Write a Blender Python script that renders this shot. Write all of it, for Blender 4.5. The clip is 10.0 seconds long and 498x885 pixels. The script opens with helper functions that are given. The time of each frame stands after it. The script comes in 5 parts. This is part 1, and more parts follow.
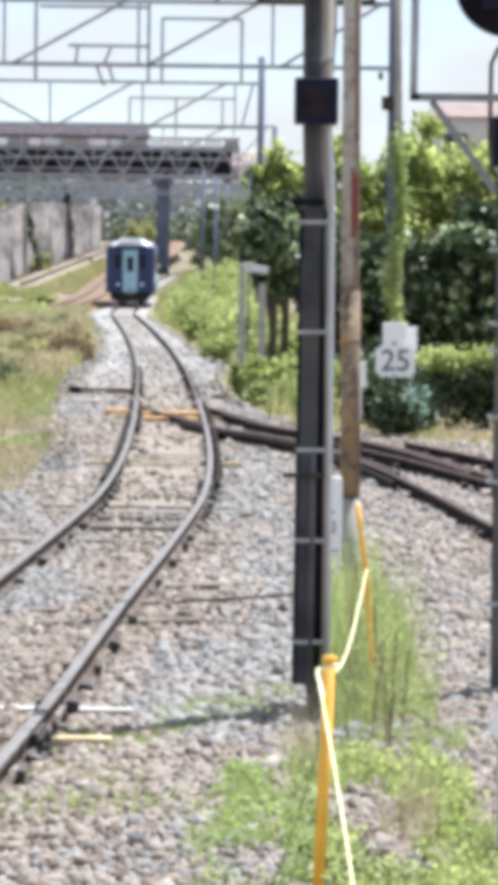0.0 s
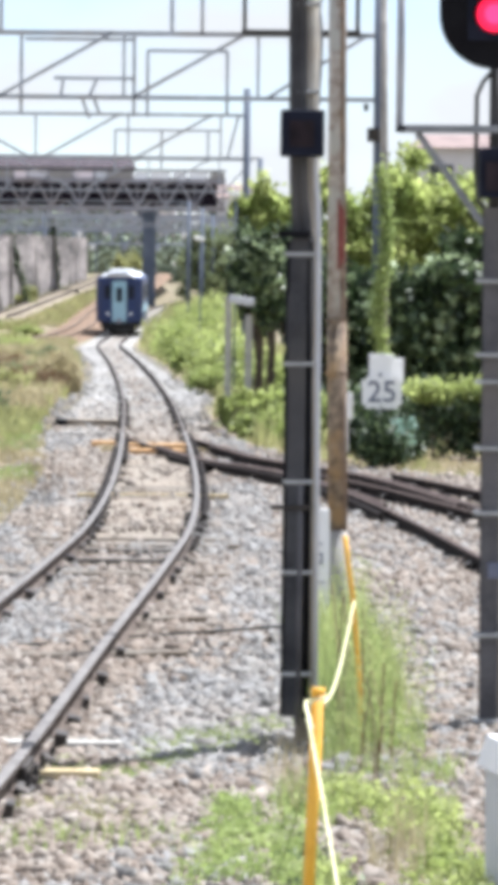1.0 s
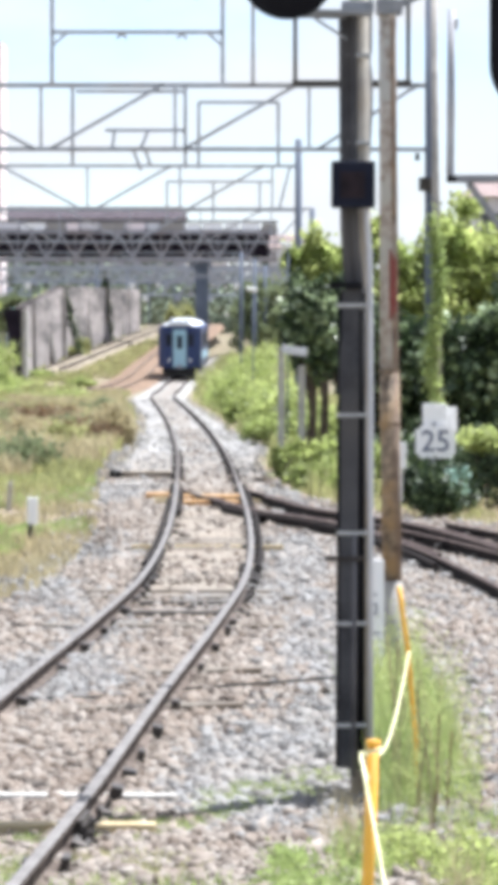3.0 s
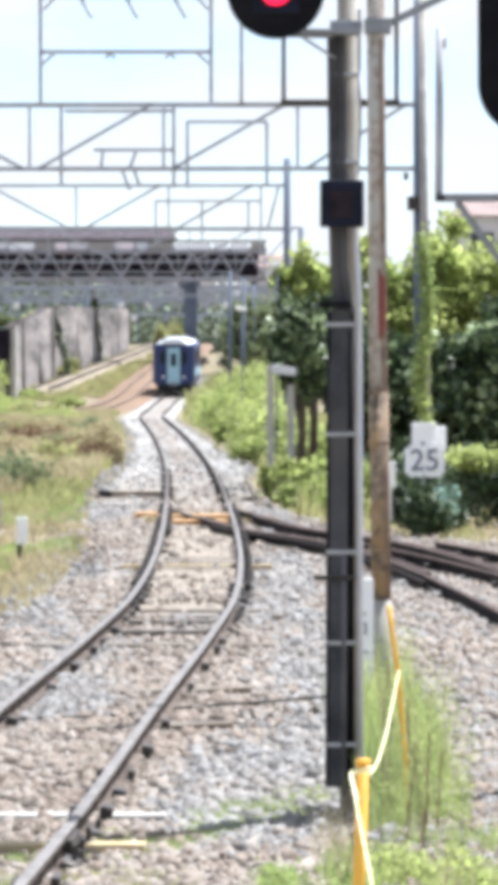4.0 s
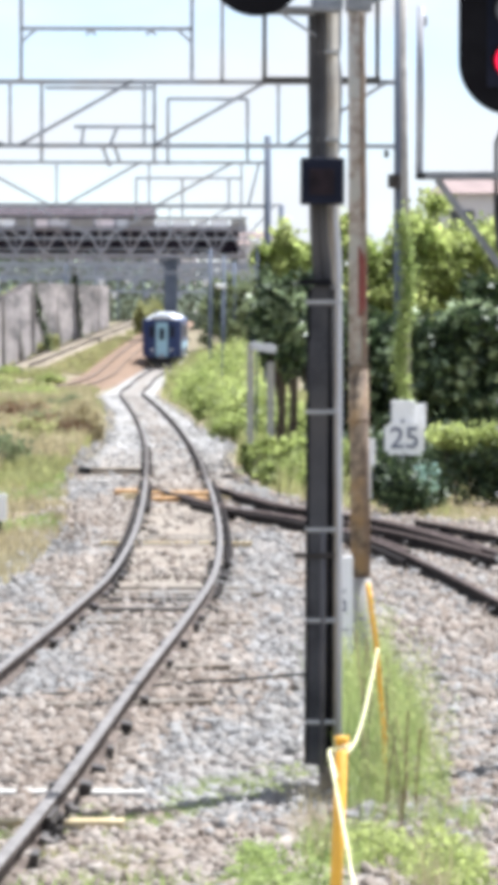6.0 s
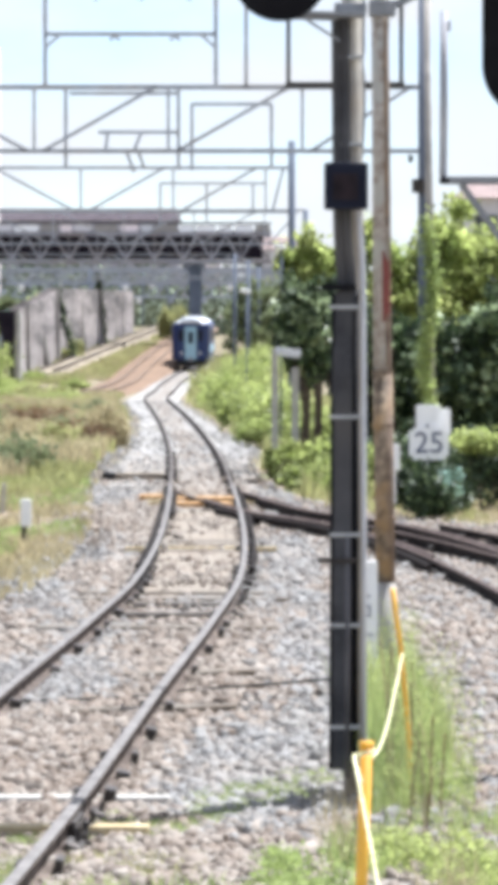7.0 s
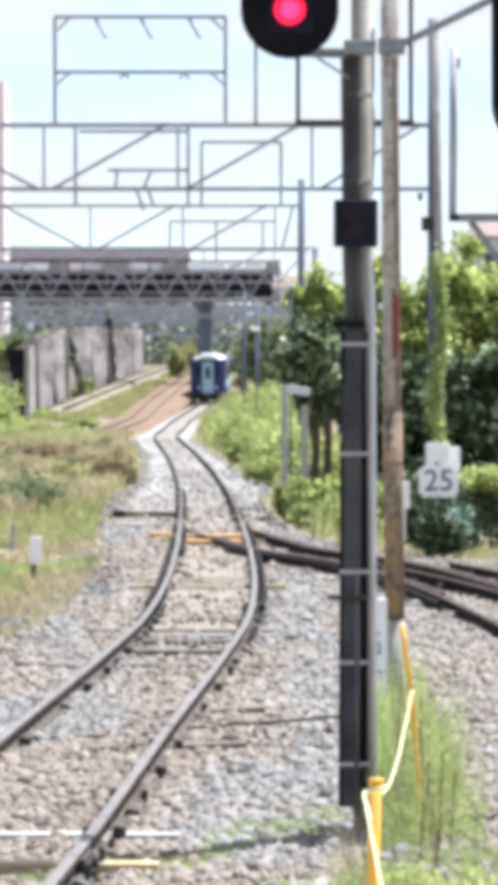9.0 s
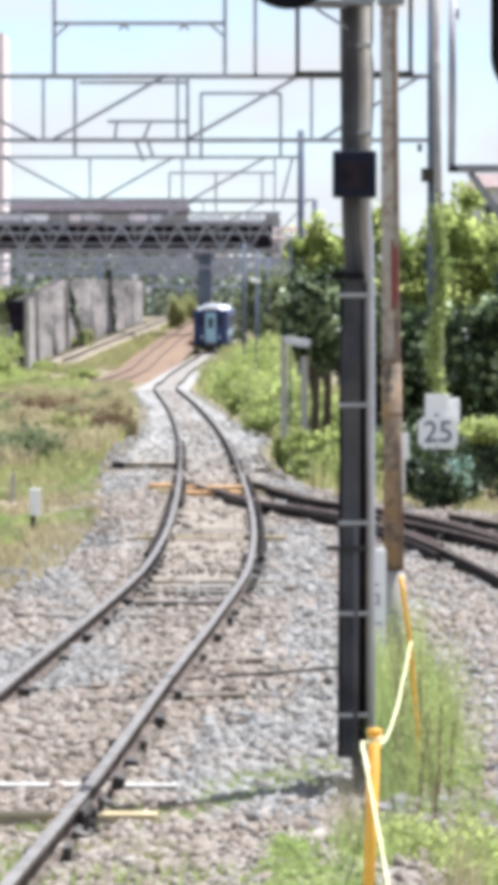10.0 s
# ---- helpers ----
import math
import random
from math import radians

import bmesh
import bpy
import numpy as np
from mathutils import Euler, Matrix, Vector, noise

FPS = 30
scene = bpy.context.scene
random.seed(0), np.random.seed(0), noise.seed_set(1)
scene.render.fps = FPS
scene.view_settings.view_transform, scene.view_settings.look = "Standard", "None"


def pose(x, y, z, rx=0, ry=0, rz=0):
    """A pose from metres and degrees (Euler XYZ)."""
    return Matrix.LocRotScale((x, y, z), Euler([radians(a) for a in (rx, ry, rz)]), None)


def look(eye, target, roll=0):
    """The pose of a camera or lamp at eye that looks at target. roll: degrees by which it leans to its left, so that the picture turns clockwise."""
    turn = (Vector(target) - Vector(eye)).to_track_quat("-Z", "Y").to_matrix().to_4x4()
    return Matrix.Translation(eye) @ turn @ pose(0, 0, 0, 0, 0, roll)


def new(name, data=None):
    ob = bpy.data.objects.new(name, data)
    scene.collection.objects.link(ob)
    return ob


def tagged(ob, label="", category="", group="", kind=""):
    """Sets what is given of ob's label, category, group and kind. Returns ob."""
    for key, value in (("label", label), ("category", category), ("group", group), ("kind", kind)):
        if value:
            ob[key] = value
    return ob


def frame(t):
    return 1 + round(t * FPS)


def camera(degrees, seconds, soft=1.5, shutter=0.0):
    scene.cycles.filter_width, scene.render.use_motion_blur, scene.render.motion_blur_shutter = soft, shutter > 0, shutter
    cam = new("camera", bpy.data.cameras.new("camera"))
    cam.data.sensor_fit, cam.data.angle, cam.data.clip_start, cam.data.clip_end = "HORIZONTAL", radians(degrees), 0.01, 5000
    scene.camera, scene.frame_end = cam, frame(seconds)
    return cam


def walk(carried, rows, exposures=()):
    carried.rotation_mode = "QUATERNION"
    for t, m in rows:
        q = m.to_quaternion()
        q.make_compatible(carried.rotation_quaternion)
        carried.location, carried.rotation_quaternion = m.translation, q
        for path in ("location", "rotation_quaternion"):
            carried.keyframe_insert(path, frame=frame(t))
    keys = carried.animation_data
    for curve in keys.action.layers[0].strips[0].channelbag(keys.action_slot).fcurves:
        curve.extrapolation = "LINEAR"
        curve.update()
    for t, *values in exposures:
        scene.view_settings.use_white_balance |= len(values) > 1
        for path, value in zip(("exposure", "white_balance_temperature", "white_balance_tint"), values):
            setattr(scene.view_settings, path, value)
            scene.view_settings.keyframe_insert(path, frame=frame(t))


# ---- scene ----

# The rail head is z = 0; y runs ahead along the line, x to its side.
cam = camera(5.94, 10.0, soft=10.5)
ROWS = [
    (0.0, -0.011, 2.495, -0.5298, -2.1334, -0.7439),
    (0.25, -0.009, 2.496, -0.6573, -2.1597, -0.6721),
    (0.5, -0.007, 2.497, -0.7780, -2.0437, -0.6003),
    (0.75, -0.011, 2.498, -0.8137, -1.9089, -0.5771),
    (1.0, -0.015, 2.498, -0.6872, -1.7542, -0.5539),
    (1.25, -0.015, 2.499, -0.5030, -1.7971, -0.4865),
    (1.5, -0.016, 2.500, -0.2352, -1.7664, -0.4191),
    (1.75, -0.019, 2.502, 0.1723, -1.6955, -0.4088),
    (2.0, -0.021, 2.504, 0.6184, -1.5997, -0.3985),
    (2.25, -0.015, 2.505, 0.6737, -1.4181, -0.2917),
    (2.5, -0.009, 2.507, 0.3920, -1.1675, -0.1850),
    (2.7, -0.009, 2.507, 0.1052, -1.1933, -0.1525),
    (3.8, -0.010, 2.507, -0.1392, -0.9513, 0.0264),
    (4.0, -0.010, 2.507, -0.1669, -0.9272, 0.0589),
    (4.25, -0.009, 2.506, -0.2816, -0.8936, -0.0032),
    (4.5, -0.008, 2.505, -0.4124, -0.8675, -0.0654),
    (4.75, -0.009, 2.506, -0.5353, -0.8834, -0.1250),
    (5.0, -0.010, 2.506, -0.6389, -0.9418, -0.1847),
    (5.25, -0.011, 2.505, -0.6613, -1.0475, -0.1669),
    (5.5, -0.012, 2.503, -0.6175, -1.1171, -0.1491),
    (5.75, -0.010, 2.505, -0.5289, -1.1896, -0.1272),
    (6.0, -0.009, 2.507, -0.4078, -1.1976, -0.1052),
    (6.2, -0.006, 2.506, -0.2638, -1.1534, -0.0043),
    (7.3, -0.006, 2.508, -0.0771, -1.1374, -0.0019),
    (7.5, -0.006, 2.508, -0.0445, -1.1333, -0.0015),
    (7.75, -0.006, 2.508, 0.0213, -1.0761, 0.0037),
    (8.0, -0.007, 2.508, 0.1109, -0.9526, 0.0089),
    (8.25, -0.006, 2.509, 0.1092, -0.7509, 0.0189),
    (8.5, -0.005, 2.510, 0.1009, -0.5991, 0.0288),
    (8.75, -0.005, 2.506, 0.0299, -0.5962, 0.0200),
    (9.0, -0.006, 2.501, 0.0026, -0.6822, 0.0112),
    (9.25, -0.004, 2.504, 0.0251, -0.7584, 0.0711),
    (9.5, -0.002, 2.507, 0.0344, -0.8161, 0.1310),
    (9.75, -0.001, 2.502, 0.0037, -0.9654, 0.0716),
    (10.0, 0.000, 2.498, 0.0008, -1.2603, 0.0123),
]
walk(cam, [(t, pose(x, 0, z, 0, 0, yaw) @ pose(0, 0, 0, pitch) @ pose(0, 0, 0, 0, roll) @ pose(0, 0, 0, 90))
           for t, x, z, yaw, pitch, roll in ROWS],
     [(0.0, 1.13, 6200, 10), (0.5, 1.20, 6200, 10), (1.0, 1.20, 6200, 10), (1.5, 1.13, 6200, 10), (2.0, 1.06, 6200, 10), (2.5, 1.20, 6200, 10), (4.0, 1.33, 6200, 10), (5.0, 1.36, 6200, 10), (6.0, 1.28, 6200, 10), (7.5, 1.25, 6200, 10), (8.0, 1.22, 6200, 10), (9.5, 1.25, 6200, 10), (10.0, 1.14, 6200, 10)])

# ---- light ----
SUN_WAY, SUN_HIGH = 40.0, 65.0       # degrees to the right of straight ahead, and above the horizon
world = bpy.data.worlds.new("sky")
scene.world = world
world.use_nodes = True
wn, wl = world.node_tree.nodes, world.node_tree.links
sky = wn.new("ShaderNodeTexSky")
sky.sky_type, sky.sun_disc = "NISHITA", False
sky.sun_elevation, sky.sun_rotation = radians(SUN_HIGH), radians(SUN_WAY)
sky.dust_density, sky.air_density, sky.ozone_density = 0.1, 1.0, 6.0
wn["Background"].inputs["Strength"].default_value = 0.075
coord, stretch, cloud, ramp, mix = (wn.new(n) for n in ("ShaderNodeTexCoord", "ShaderNodeMapping", "ShaderNodeTexNoise", "ShaderNodeValToRGB", "ShaderNodeMix"))
stretch.inputs["Scale"].default_value = (1.0, 1.0, 2.6)
cloud.inputs["Scale"].default_value, cloud.inputs["Detail"].default_value = 16.0, 6.0
ramp.color_ramp.elements[0].position, ramp.color_ramp.elements[1].position = 0.31, 0.57
mix.data_type = "RGBA"
tint = wn.new("ShaderNodeMix")
tint.data_type, tint.blend_type = "RGBA", "MULTIPLY"
tint.inputs["Factor"].default_value, tint.inputs["B"].default_value = 1.0, (0.98, 0.97, 1.07, 1)
mix.inputs["B"].default_value = (5.4, 5.5, 5.65, 1)
wl.new(coord.outputs["Generated"], stretch.inputs["Vector"])
wl.new(stretch.outputs["Vector"], cloud.inputs["Vector"])
wl.new(cloud.outputs["Fac"], ramp.inputs["Fac"])
wl.new(ramp.outputs["Color"], mix.inputs["Factor"])
wl.new(sky.outputs["Color"], tint.inputs["A"])
wl.new(tint.outputs["Result"], mix.inputs["A"])
wl.new(mix.outputs["Result"], wn["Background"].inputs["Color"])
sun = new("sun", bpy.data.lights.new("sun", "SUN"))
sun.data.energy, sun.data.angle, sun.data.color = 5.0, radians(0.6), (1.0, 0.98, 0.95)
sa, se = radians(SUN_WAY), radians(SUN_HIGH)
sun.matrix_world = look((math.sin(sa) * math.cos(se) * 90, math.cos(sa) * math.cos(se) * 90, math.sin(se) * 90), (0, 0, 0))


# ---- materials ----
def surface(name, c1, c2, scale=6.0, rough=0.8, metal=0.0, bump=0.15, fine=60.0, stain=None, leafy=0.0, piece=0.0, lit=0.0, spec=0.5, mixed=None, along=1.0):
    """Two colours mixed by noise at two scales, with bump; stain: a third colour in large patches; piece: lightness varied by island and object."""
    m = bpy.data.materials.new(name)
    m.use_nodes = True
    n, l = m.node_tree.nodes, m.node_tree.links
    b, out = n["Principled BSDF"], n["Material Output"]
    tc = n.new("ShaderNodeTexCoord")
    big, small = n.new("ShaderNodeTexNoise"), n.new("ShaderNodeTexNoise")
    big.inputs["Scale"].default_value, big.inputs["Detail"].default_value = scale, 4.0
    small.inputs["Scale"].default_value, small.inputs["Detail"].default_value = fine, 3.0
    size_map = n.new("ShaderNodeMapping")
    size_map.inputs["Scale"].default_value = (1.0, along, 1.0)
    l.new(tc.outputs["Object"], size_map.inputs["Vector"])
    for tex in (big, small):
        l.new(size_map.outputs["Vector"], tex.inputs["Vector"])
    add = n.new("ShaderNodeMath")
    add.operation = "MULTIPLY_ADD"
    add.inputs[1].default_value = 0.45
    l.new(small.outputs["Fac"], add.inputs[0])
    l.new(big.outputs["Fac"], add.inputs[2])
    r = n.new("ShaderNodeValToRGB")
    r.color_ramp.elements[0].position, r.color_ramp.elements[1].position = 0.52, 0.92
    r.color_ramp.elements[0].color, r.color_ramp.elements[1].color = (*c1, 1), (*c2, 1)
    l.new(add.outputs[0], r.inputs["Fac"])
    col = r.outputs["Color"]
    if stain:
        st, sr, sm = n.new("ShaderNodeTexNoise"), n.new("ShaderNodeValToRGB"), n.new("ShaderNodeMix")
        st.inputs["Scale"].default_value = scale * 0.35
        l.new(size_map.outputs["Vector"], st.inputs["Vector"])
        sr.color_ramp.elements[0].position, sr.color_ramp.elements[1].position = 0.5, 0.62
        l.new(st.outputs["Fac"], sr.inputs["Fac"])
        sm.data_type = "RGBA"
        sm.inputs["B"].default_value = (*stain, 1)
        l.new(sr.outputs["Color"], sm.inputs["Factor"])
        l.new(col, sm.inputs["A"])
        col = sm.outputs["Result"]
    if piece:
        geo, info, sumup, hsv, mr = (n.new(k) for k in ("ShaderNodeNewGeometry", "ShaderNodeObjectInfo", "ShaderNodeMath", "ShaderNodeHueSaturation", "ShaderNodeMapRange"))
        sumup.operation = "FRACT"
        both = n.new("ShaderNodeMath")
        l.new(geo.outputs["Random Per Island"], both.inputs[0])
        l.new(info.outputs["Random"], both.inputs[1])
        l.new(both.outputs[0], sumup.inputs[0])
        mr.inputs["To Min"].default_value, mr.inputs["To Max"].default_value = 1 - piece, 1 + piece
        l.new(sumup.outputs[0], mr.inputs["Value"])
        l.new(mr.outputs["Result"], hsv.inputs["Value"])
        l.new(col, hsv.inputs["Color"])
        col = hsv.outputs["Color"]
    if mixed:
        geo2, cr, mm = n.new("ShaderNodeNewGeometry"), n.new("ShaderNodeValToRGB"), n.new("ShaderNodeMix")
        cr.color_ramp.interpolation = "CONSTANT"
        while len(cr.color_ramp.elements) < len(mixed):
            cr.color_ramp.elements.new(0.5)
        for i, c in enumerate(mixed):
            cr.color_ramp.elements[i].position, cr.color_ramp.elements[i].color = i / len(mixed), (*c, 1)
        l.new(geo2.outputs["Random Per Island"], cr.inputs["Fac"])
        mm.data_type = "RGBA"
        mm.inputs["Factor"].default_value = 0.6
        l.new(col, mm.inputs["A"])
        l.new(cr.outputs["Color"], mm.inputs["B"])
        col = mm.outputs["Result"]
    l.new(col, b.inputs["Base Color"])
    b.inputs["Specular IOR Level"].default_value = spec
    b.inputs["Roughness"].default_value, b.inputs["Metallic"].default_value = rough, metal
    if bump:
        bp = n.new("ShaderNodeBump")
        bp.inputs["Strength"].default_value, bp.inputs["Distance"].default_value = bump, 0.02
        l.new(add.outputs[0], bp.inputs["Height"])
        l.new(bp.outputs["Normal"], b.inputs["Normal"])
    if leafy:
        tr, ms = n.new("ShaderNodeBsdfTranslucent"), n.new("ShaderNodeMixShader")
        ms.inputs["Fac"].default_value = leafy
        l.new(col, tr.inputs["Color"])
        l.new(b.outputs[0], ms.inputs[1])
        l.new(tr.outputs[0], ms.inputs[2])
        l.new(ms.outputs[0], out.inputs["Surface"])
    if lit:
        b.inputs["Emission Color"].default_value = (*c1, 1)
        b.inputs["Emission Strength"].default_value = lit
    return m


SOIL = surface("dry_soil_and_grass", (0.10, 0.075, 0.048), (0.25, 0.195, 0.135), 1.1, 0.95, bump=0.8, fine=14, stain=(0.12, 0.125, 0.05))
BALLAST = surface("ballast", (0.146, 0.132, 0.12), (0.241, 0.222, 0.205), 7, 0.95, bump=0.6, fine=34, stain=(0.211, 0.178, 0.15))
BOARD = surface("beige_turnout_timber", (0.104, 0.0878, 0.0706), (0.194, 0.171, 0.144), 2.2, 0.9, bump=0.4, fine=25, piece=0.15, stain=(0.133, 0.101, 0.0756))
STONE = surface("ballast_stone", (0.173, 0.169, 0.17), (0.241, 0.236, 0.234), 0.9, 0.9, bump=0.2, fine=40, stain=(0.211, 0.19, 0.174), mixed=((0.106, 0.095, 0.09), (0.228, 0.225, 0.221), (0.19, 0.173, 0.16), (0.181, 0.18, 0.182), (0.211, 0.192, 0.175), (0.266, 0.262, 0.256), (0.207, 0.204, 0.206)))
RUSTSTONE = surface("rust_tinted_stone", (0.163, 0.132, 0.108), (0.257, 0.218, 0.187), 1.1, 0.9, bump=0.2, fine=40, stain=(0.252, 0.223, 0.197), mixed=((0.0994, 0.0706, 0.0553), (0.257, 0.225, 0.201), (0.191, 0.146, 0.117), (0.228, 0.189, 0.16), (0.299, 0.268, 0.241), (0.209, 0.172, 0.145)))
RAILTOP = surface("worn_rail_head", (0.115, 0.107, 0.104), (0.20, 0.187, 0.182), 3, 0.65, 0.0, bump=0.03, spec=0.2)
RAILSIDE = surface("rusty_rail_web", (0.040, 0.030, 0.026), (0.155, 0.126, 0.111), 4, 0.9, 0.0, bump=0.3, spec=0.1)
FARTOP = surface("dull_grey_brown_rail_head", (0.085, 0.075, 0.072), (0.15, 0.135, 0.13), 3, 0.75, 0.0, bump=0.03, spec=0.1)
FARSIDE = surface("dark_rust_rail_web", (0.018, 0.013, 0.011), (0.05, 0.036, 0.03), 4, 0.9, 0.0, bump=0.2, spec=0.1)
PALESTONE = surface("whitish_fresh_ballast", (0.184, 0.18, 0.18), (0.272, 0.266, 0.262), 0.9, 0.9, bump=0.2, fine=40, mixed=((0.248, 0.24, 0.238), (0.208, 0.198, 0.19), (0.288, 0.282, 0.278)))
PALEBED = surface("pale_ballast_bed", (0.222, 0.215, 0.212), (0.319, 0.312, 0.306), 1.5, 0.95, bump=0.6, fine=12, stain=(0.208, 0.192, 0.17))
DARKSLEEPER = surface("black_tarred_sleeper", (0.03, 0.026, 0.024), (0.09, 0.078, 0.07), 9, 0.9, bump=0.4, piece=0.3)
# crown shade is put into this dark tone, stray highlights into its pale steps
DARKLEAF = surface("dark_and_shaded_leaf", (0.010, 0.022, 0.012), (0.10, 0.15, 0.065), 1.0, 0.52, bump=0, leafy=0.2, piece=0.5, spec=0.45, mixed=((0.008, 0.018, 0.012), (0.014, 0.030, 0.016), (0.025, 0.048, 0.022), (0.07, 0.115, 0.045), (0.20, 0.27, 0.115)))
GLINTLEAF = surface("pale_sky_glint_leaf", (0.20, 0.28, 0.15), (0.42, 0.50, 0.30), 1.0, 0.4, bump=0, leafy=0.35, piece=0.4, spec=0.6)
RUSTWEED = surface("rust_brown_dead_weed", (0.10, 0.06, 0.035), (0.30, 0.20, 0.12), 1.0, 0.85, bump=0, leafy=0.3, piece=0.4)
# duller green, with the far trees' haze mixed into the colour
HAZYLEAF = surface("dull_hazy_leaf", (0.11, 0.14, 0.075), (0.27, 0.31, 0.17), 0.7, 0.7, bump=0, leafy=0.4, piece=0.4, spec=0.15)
INFILL = surface("tan_trodden_dirt", (0.156, 0.131, 0.105), (0.242, 0.212, 0.178), 1.6, 0.95, bump=0.5, fine=22, stain=(0.203, 0.165, 0.131))
TANBALLAST = surface("pale_tan_ballast", (0.151, 0.12, 0.0822), (0.265, 0.227, 0.17), 0.5, 0.95, bump=0.4, fine=5)
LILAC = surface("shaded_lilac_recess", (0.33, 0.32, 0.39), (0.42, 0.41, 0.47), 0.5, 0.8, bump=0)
# distance haze is put into this paler, bluer steel colour
FARSTEEL = surface("hazed_blue_grey_steel", (0.24, 0.27, 0.34), (0.42, 0.46, 0.54), 0.5, 0.7, 0.0, bump=0.05, stain=(0.30, 0.32, 0.38))
WALLCONC = surface("mottled_stained_concrete", (0.05, 0.046, 0.048), (0.414, 0.369, 0.36), 0.55, 0.9, bump=0.3, fine=1.9, along=0.10, piece=0.22, stain=(0.36, 0.324, 0.315))
DARKRAIL = surface("near_black_rail", (0.00585, 0.00455, 0.00455), (0.0182, 0.013, 0.0117), 4, 0.85, 0.0, bump=0.2, spec=0.1)
BRANCHTOP = surface("dull_brown_rail_head", (0.044, 0.0304, 0.0272), (0.1, 0.0736, 0.0672), 4, 0.75, 0.0, bump=0.1, spec=0.12)
SLEEPER = surface("weathered_sleeper", (0.19, 0.15, 0.11), (0.38, 0.32, 0.25), 9, 0.9, bump=0.4, piece=0.35)
PALEWOOD = surface("new_pale_timber", (0.342, 0.27, 0.144), (0.468, 0.387, 0.243), 9, 0.85, bump=0.3)
WHITECONC = surface("whitish_concrete", (0.299, 0.29, 0.273), (0.458, 0.444, 0.422), 5, 0.85, bump=0.2)
IRON = surface("dark_iron", (0.02, 0.018, 0.018), (0.06, 0.05, 0.045), 8, 0.6, 0.4)
GALV = surface("galvanised_steel", (0.165, 0.18, 0.203), (0.27, 0.285, 0.315), 5, 0.6, 0.1, bump=0.08)
PAINTSTEEL = surface("grey_blue_painted_steel", (0.27, 0.295, 0.35), (0.43, 0.46, 0.53), 3, 0.6, 0.1, bump=0.1, stain=(0.34, 0.33, 0.35))
CASING = surface("dark_grey_cable_casing", (0.0298, 0.0309, 0.0362), (0.0768, 0.0778, 0.0861), 3, 0.6, 0.0, bump=0.1, stain=(0.0799, 0.0768, 0.0768), spec=0.15)
CASING_PALE = surface("mid_grey_cable_casing", (0.0686, 0.0674, 0.0749), (0.144, 0.14, 0.15), 3, 0.6, 0.0, bump=0.1, stain=(0.175, 0.162, 0.156), spec=0.15)
BLACKPIPE = surface("black_pipe", (0.006, 0.006, 0.008), (0.016, 0.016, 0.02), 4, 0.6, bump=0.05, spec=0.1)
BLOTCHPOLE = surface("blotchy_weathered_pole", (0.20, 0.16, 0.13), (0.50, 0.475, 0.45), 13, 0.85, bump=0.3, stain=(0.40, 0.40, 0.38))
CONCPOLE = surface("grey_concrete_pole", (0.30, 0.28, 0.25), (0.50, 0.47, 0.42), 4, 0.85, bump=0.2, stain=(0.36, 0.31, 0.25))
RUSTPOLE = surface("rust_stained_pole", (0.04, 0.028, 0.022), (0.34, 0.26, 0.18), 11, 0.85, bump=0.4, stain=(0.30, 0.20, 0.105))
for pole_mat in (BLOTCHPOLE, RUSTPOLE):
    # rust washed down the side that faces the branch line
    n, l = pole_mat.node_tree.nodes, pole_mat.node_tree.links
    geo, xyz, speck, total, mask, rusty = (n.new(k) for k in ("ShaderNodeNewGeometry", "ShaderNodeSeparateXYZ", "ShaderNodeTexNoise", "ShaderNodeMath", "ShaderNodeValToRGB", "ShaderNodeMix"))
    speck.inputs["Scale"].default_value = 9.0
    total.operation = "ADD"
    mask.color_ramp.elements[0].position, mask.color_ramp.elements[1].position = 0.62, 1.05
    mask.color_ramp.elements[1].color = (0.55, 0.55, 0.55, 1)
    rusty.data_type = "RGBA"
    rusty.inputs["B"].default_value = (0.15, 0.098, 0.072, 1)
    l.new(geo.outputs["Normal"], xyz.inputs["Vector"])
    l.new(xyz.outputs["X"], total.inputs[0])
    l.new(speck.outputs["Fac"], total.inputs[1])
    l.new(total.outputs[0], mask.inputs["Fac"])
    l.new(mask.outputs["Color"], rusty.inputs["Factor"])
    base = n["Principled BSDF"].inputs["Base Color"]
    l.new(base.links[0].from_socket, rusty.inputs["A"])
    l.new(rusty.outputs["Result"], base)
RUSTPLATE = surface("rust_orange_timber", (0.32, 0.17, 0.07), (0.50, 0.31, 0.14), 5, 0.9, bump=0.3)
RUSTGREY = surface("dull_concrete", (0.22, 0.21, 0.20), (0.36, 0.34, 0.32), 4, 0.85, bump=0.2)
REDRUST = surface("red_rust", (0.15, 0.035, 0.03), (0.24, 0.07, 0.055), 6, 0.9, bump=0.3)
BLACK = surface("black_painted_metal", (0.004, 0.004, 0.006), (0.010, 0.010, 0.013), 4, 0.6, bump=0.03, spec=0.1)
NAVYBOX = surface("dark_navy_metal", (0.0042, 0.0063, 0.0168), (0.0112, 0.014, 0.0294), 5, 0.6, bump=0.05, spec=0.15)
BROWNPANEL = surface("dark_brown_grille", (0.012, 0.009, 0.014), (0.033, 0.024, 0.03), 12, 0.7, bump=0.3, spec=0.15)
BAND = surface("stainless_band", (0.26, 0.27, 0.28), (0.42, 0.43, 0.44), 6, 0.5, 0.2, bump=0.05)
REDLAMP = surface("lit_red_lens", (0.9, 0.004, 0.05), (0.9, 0.004, 0.05), 5, 0.3, bump=0, lit=0.75)
REDCORE = surface("red_lamp_core", (1.0, 0.03, 0.14), (1.0, 0.03, 0.14), 5, 0.3, bump=0, lit=0.85)
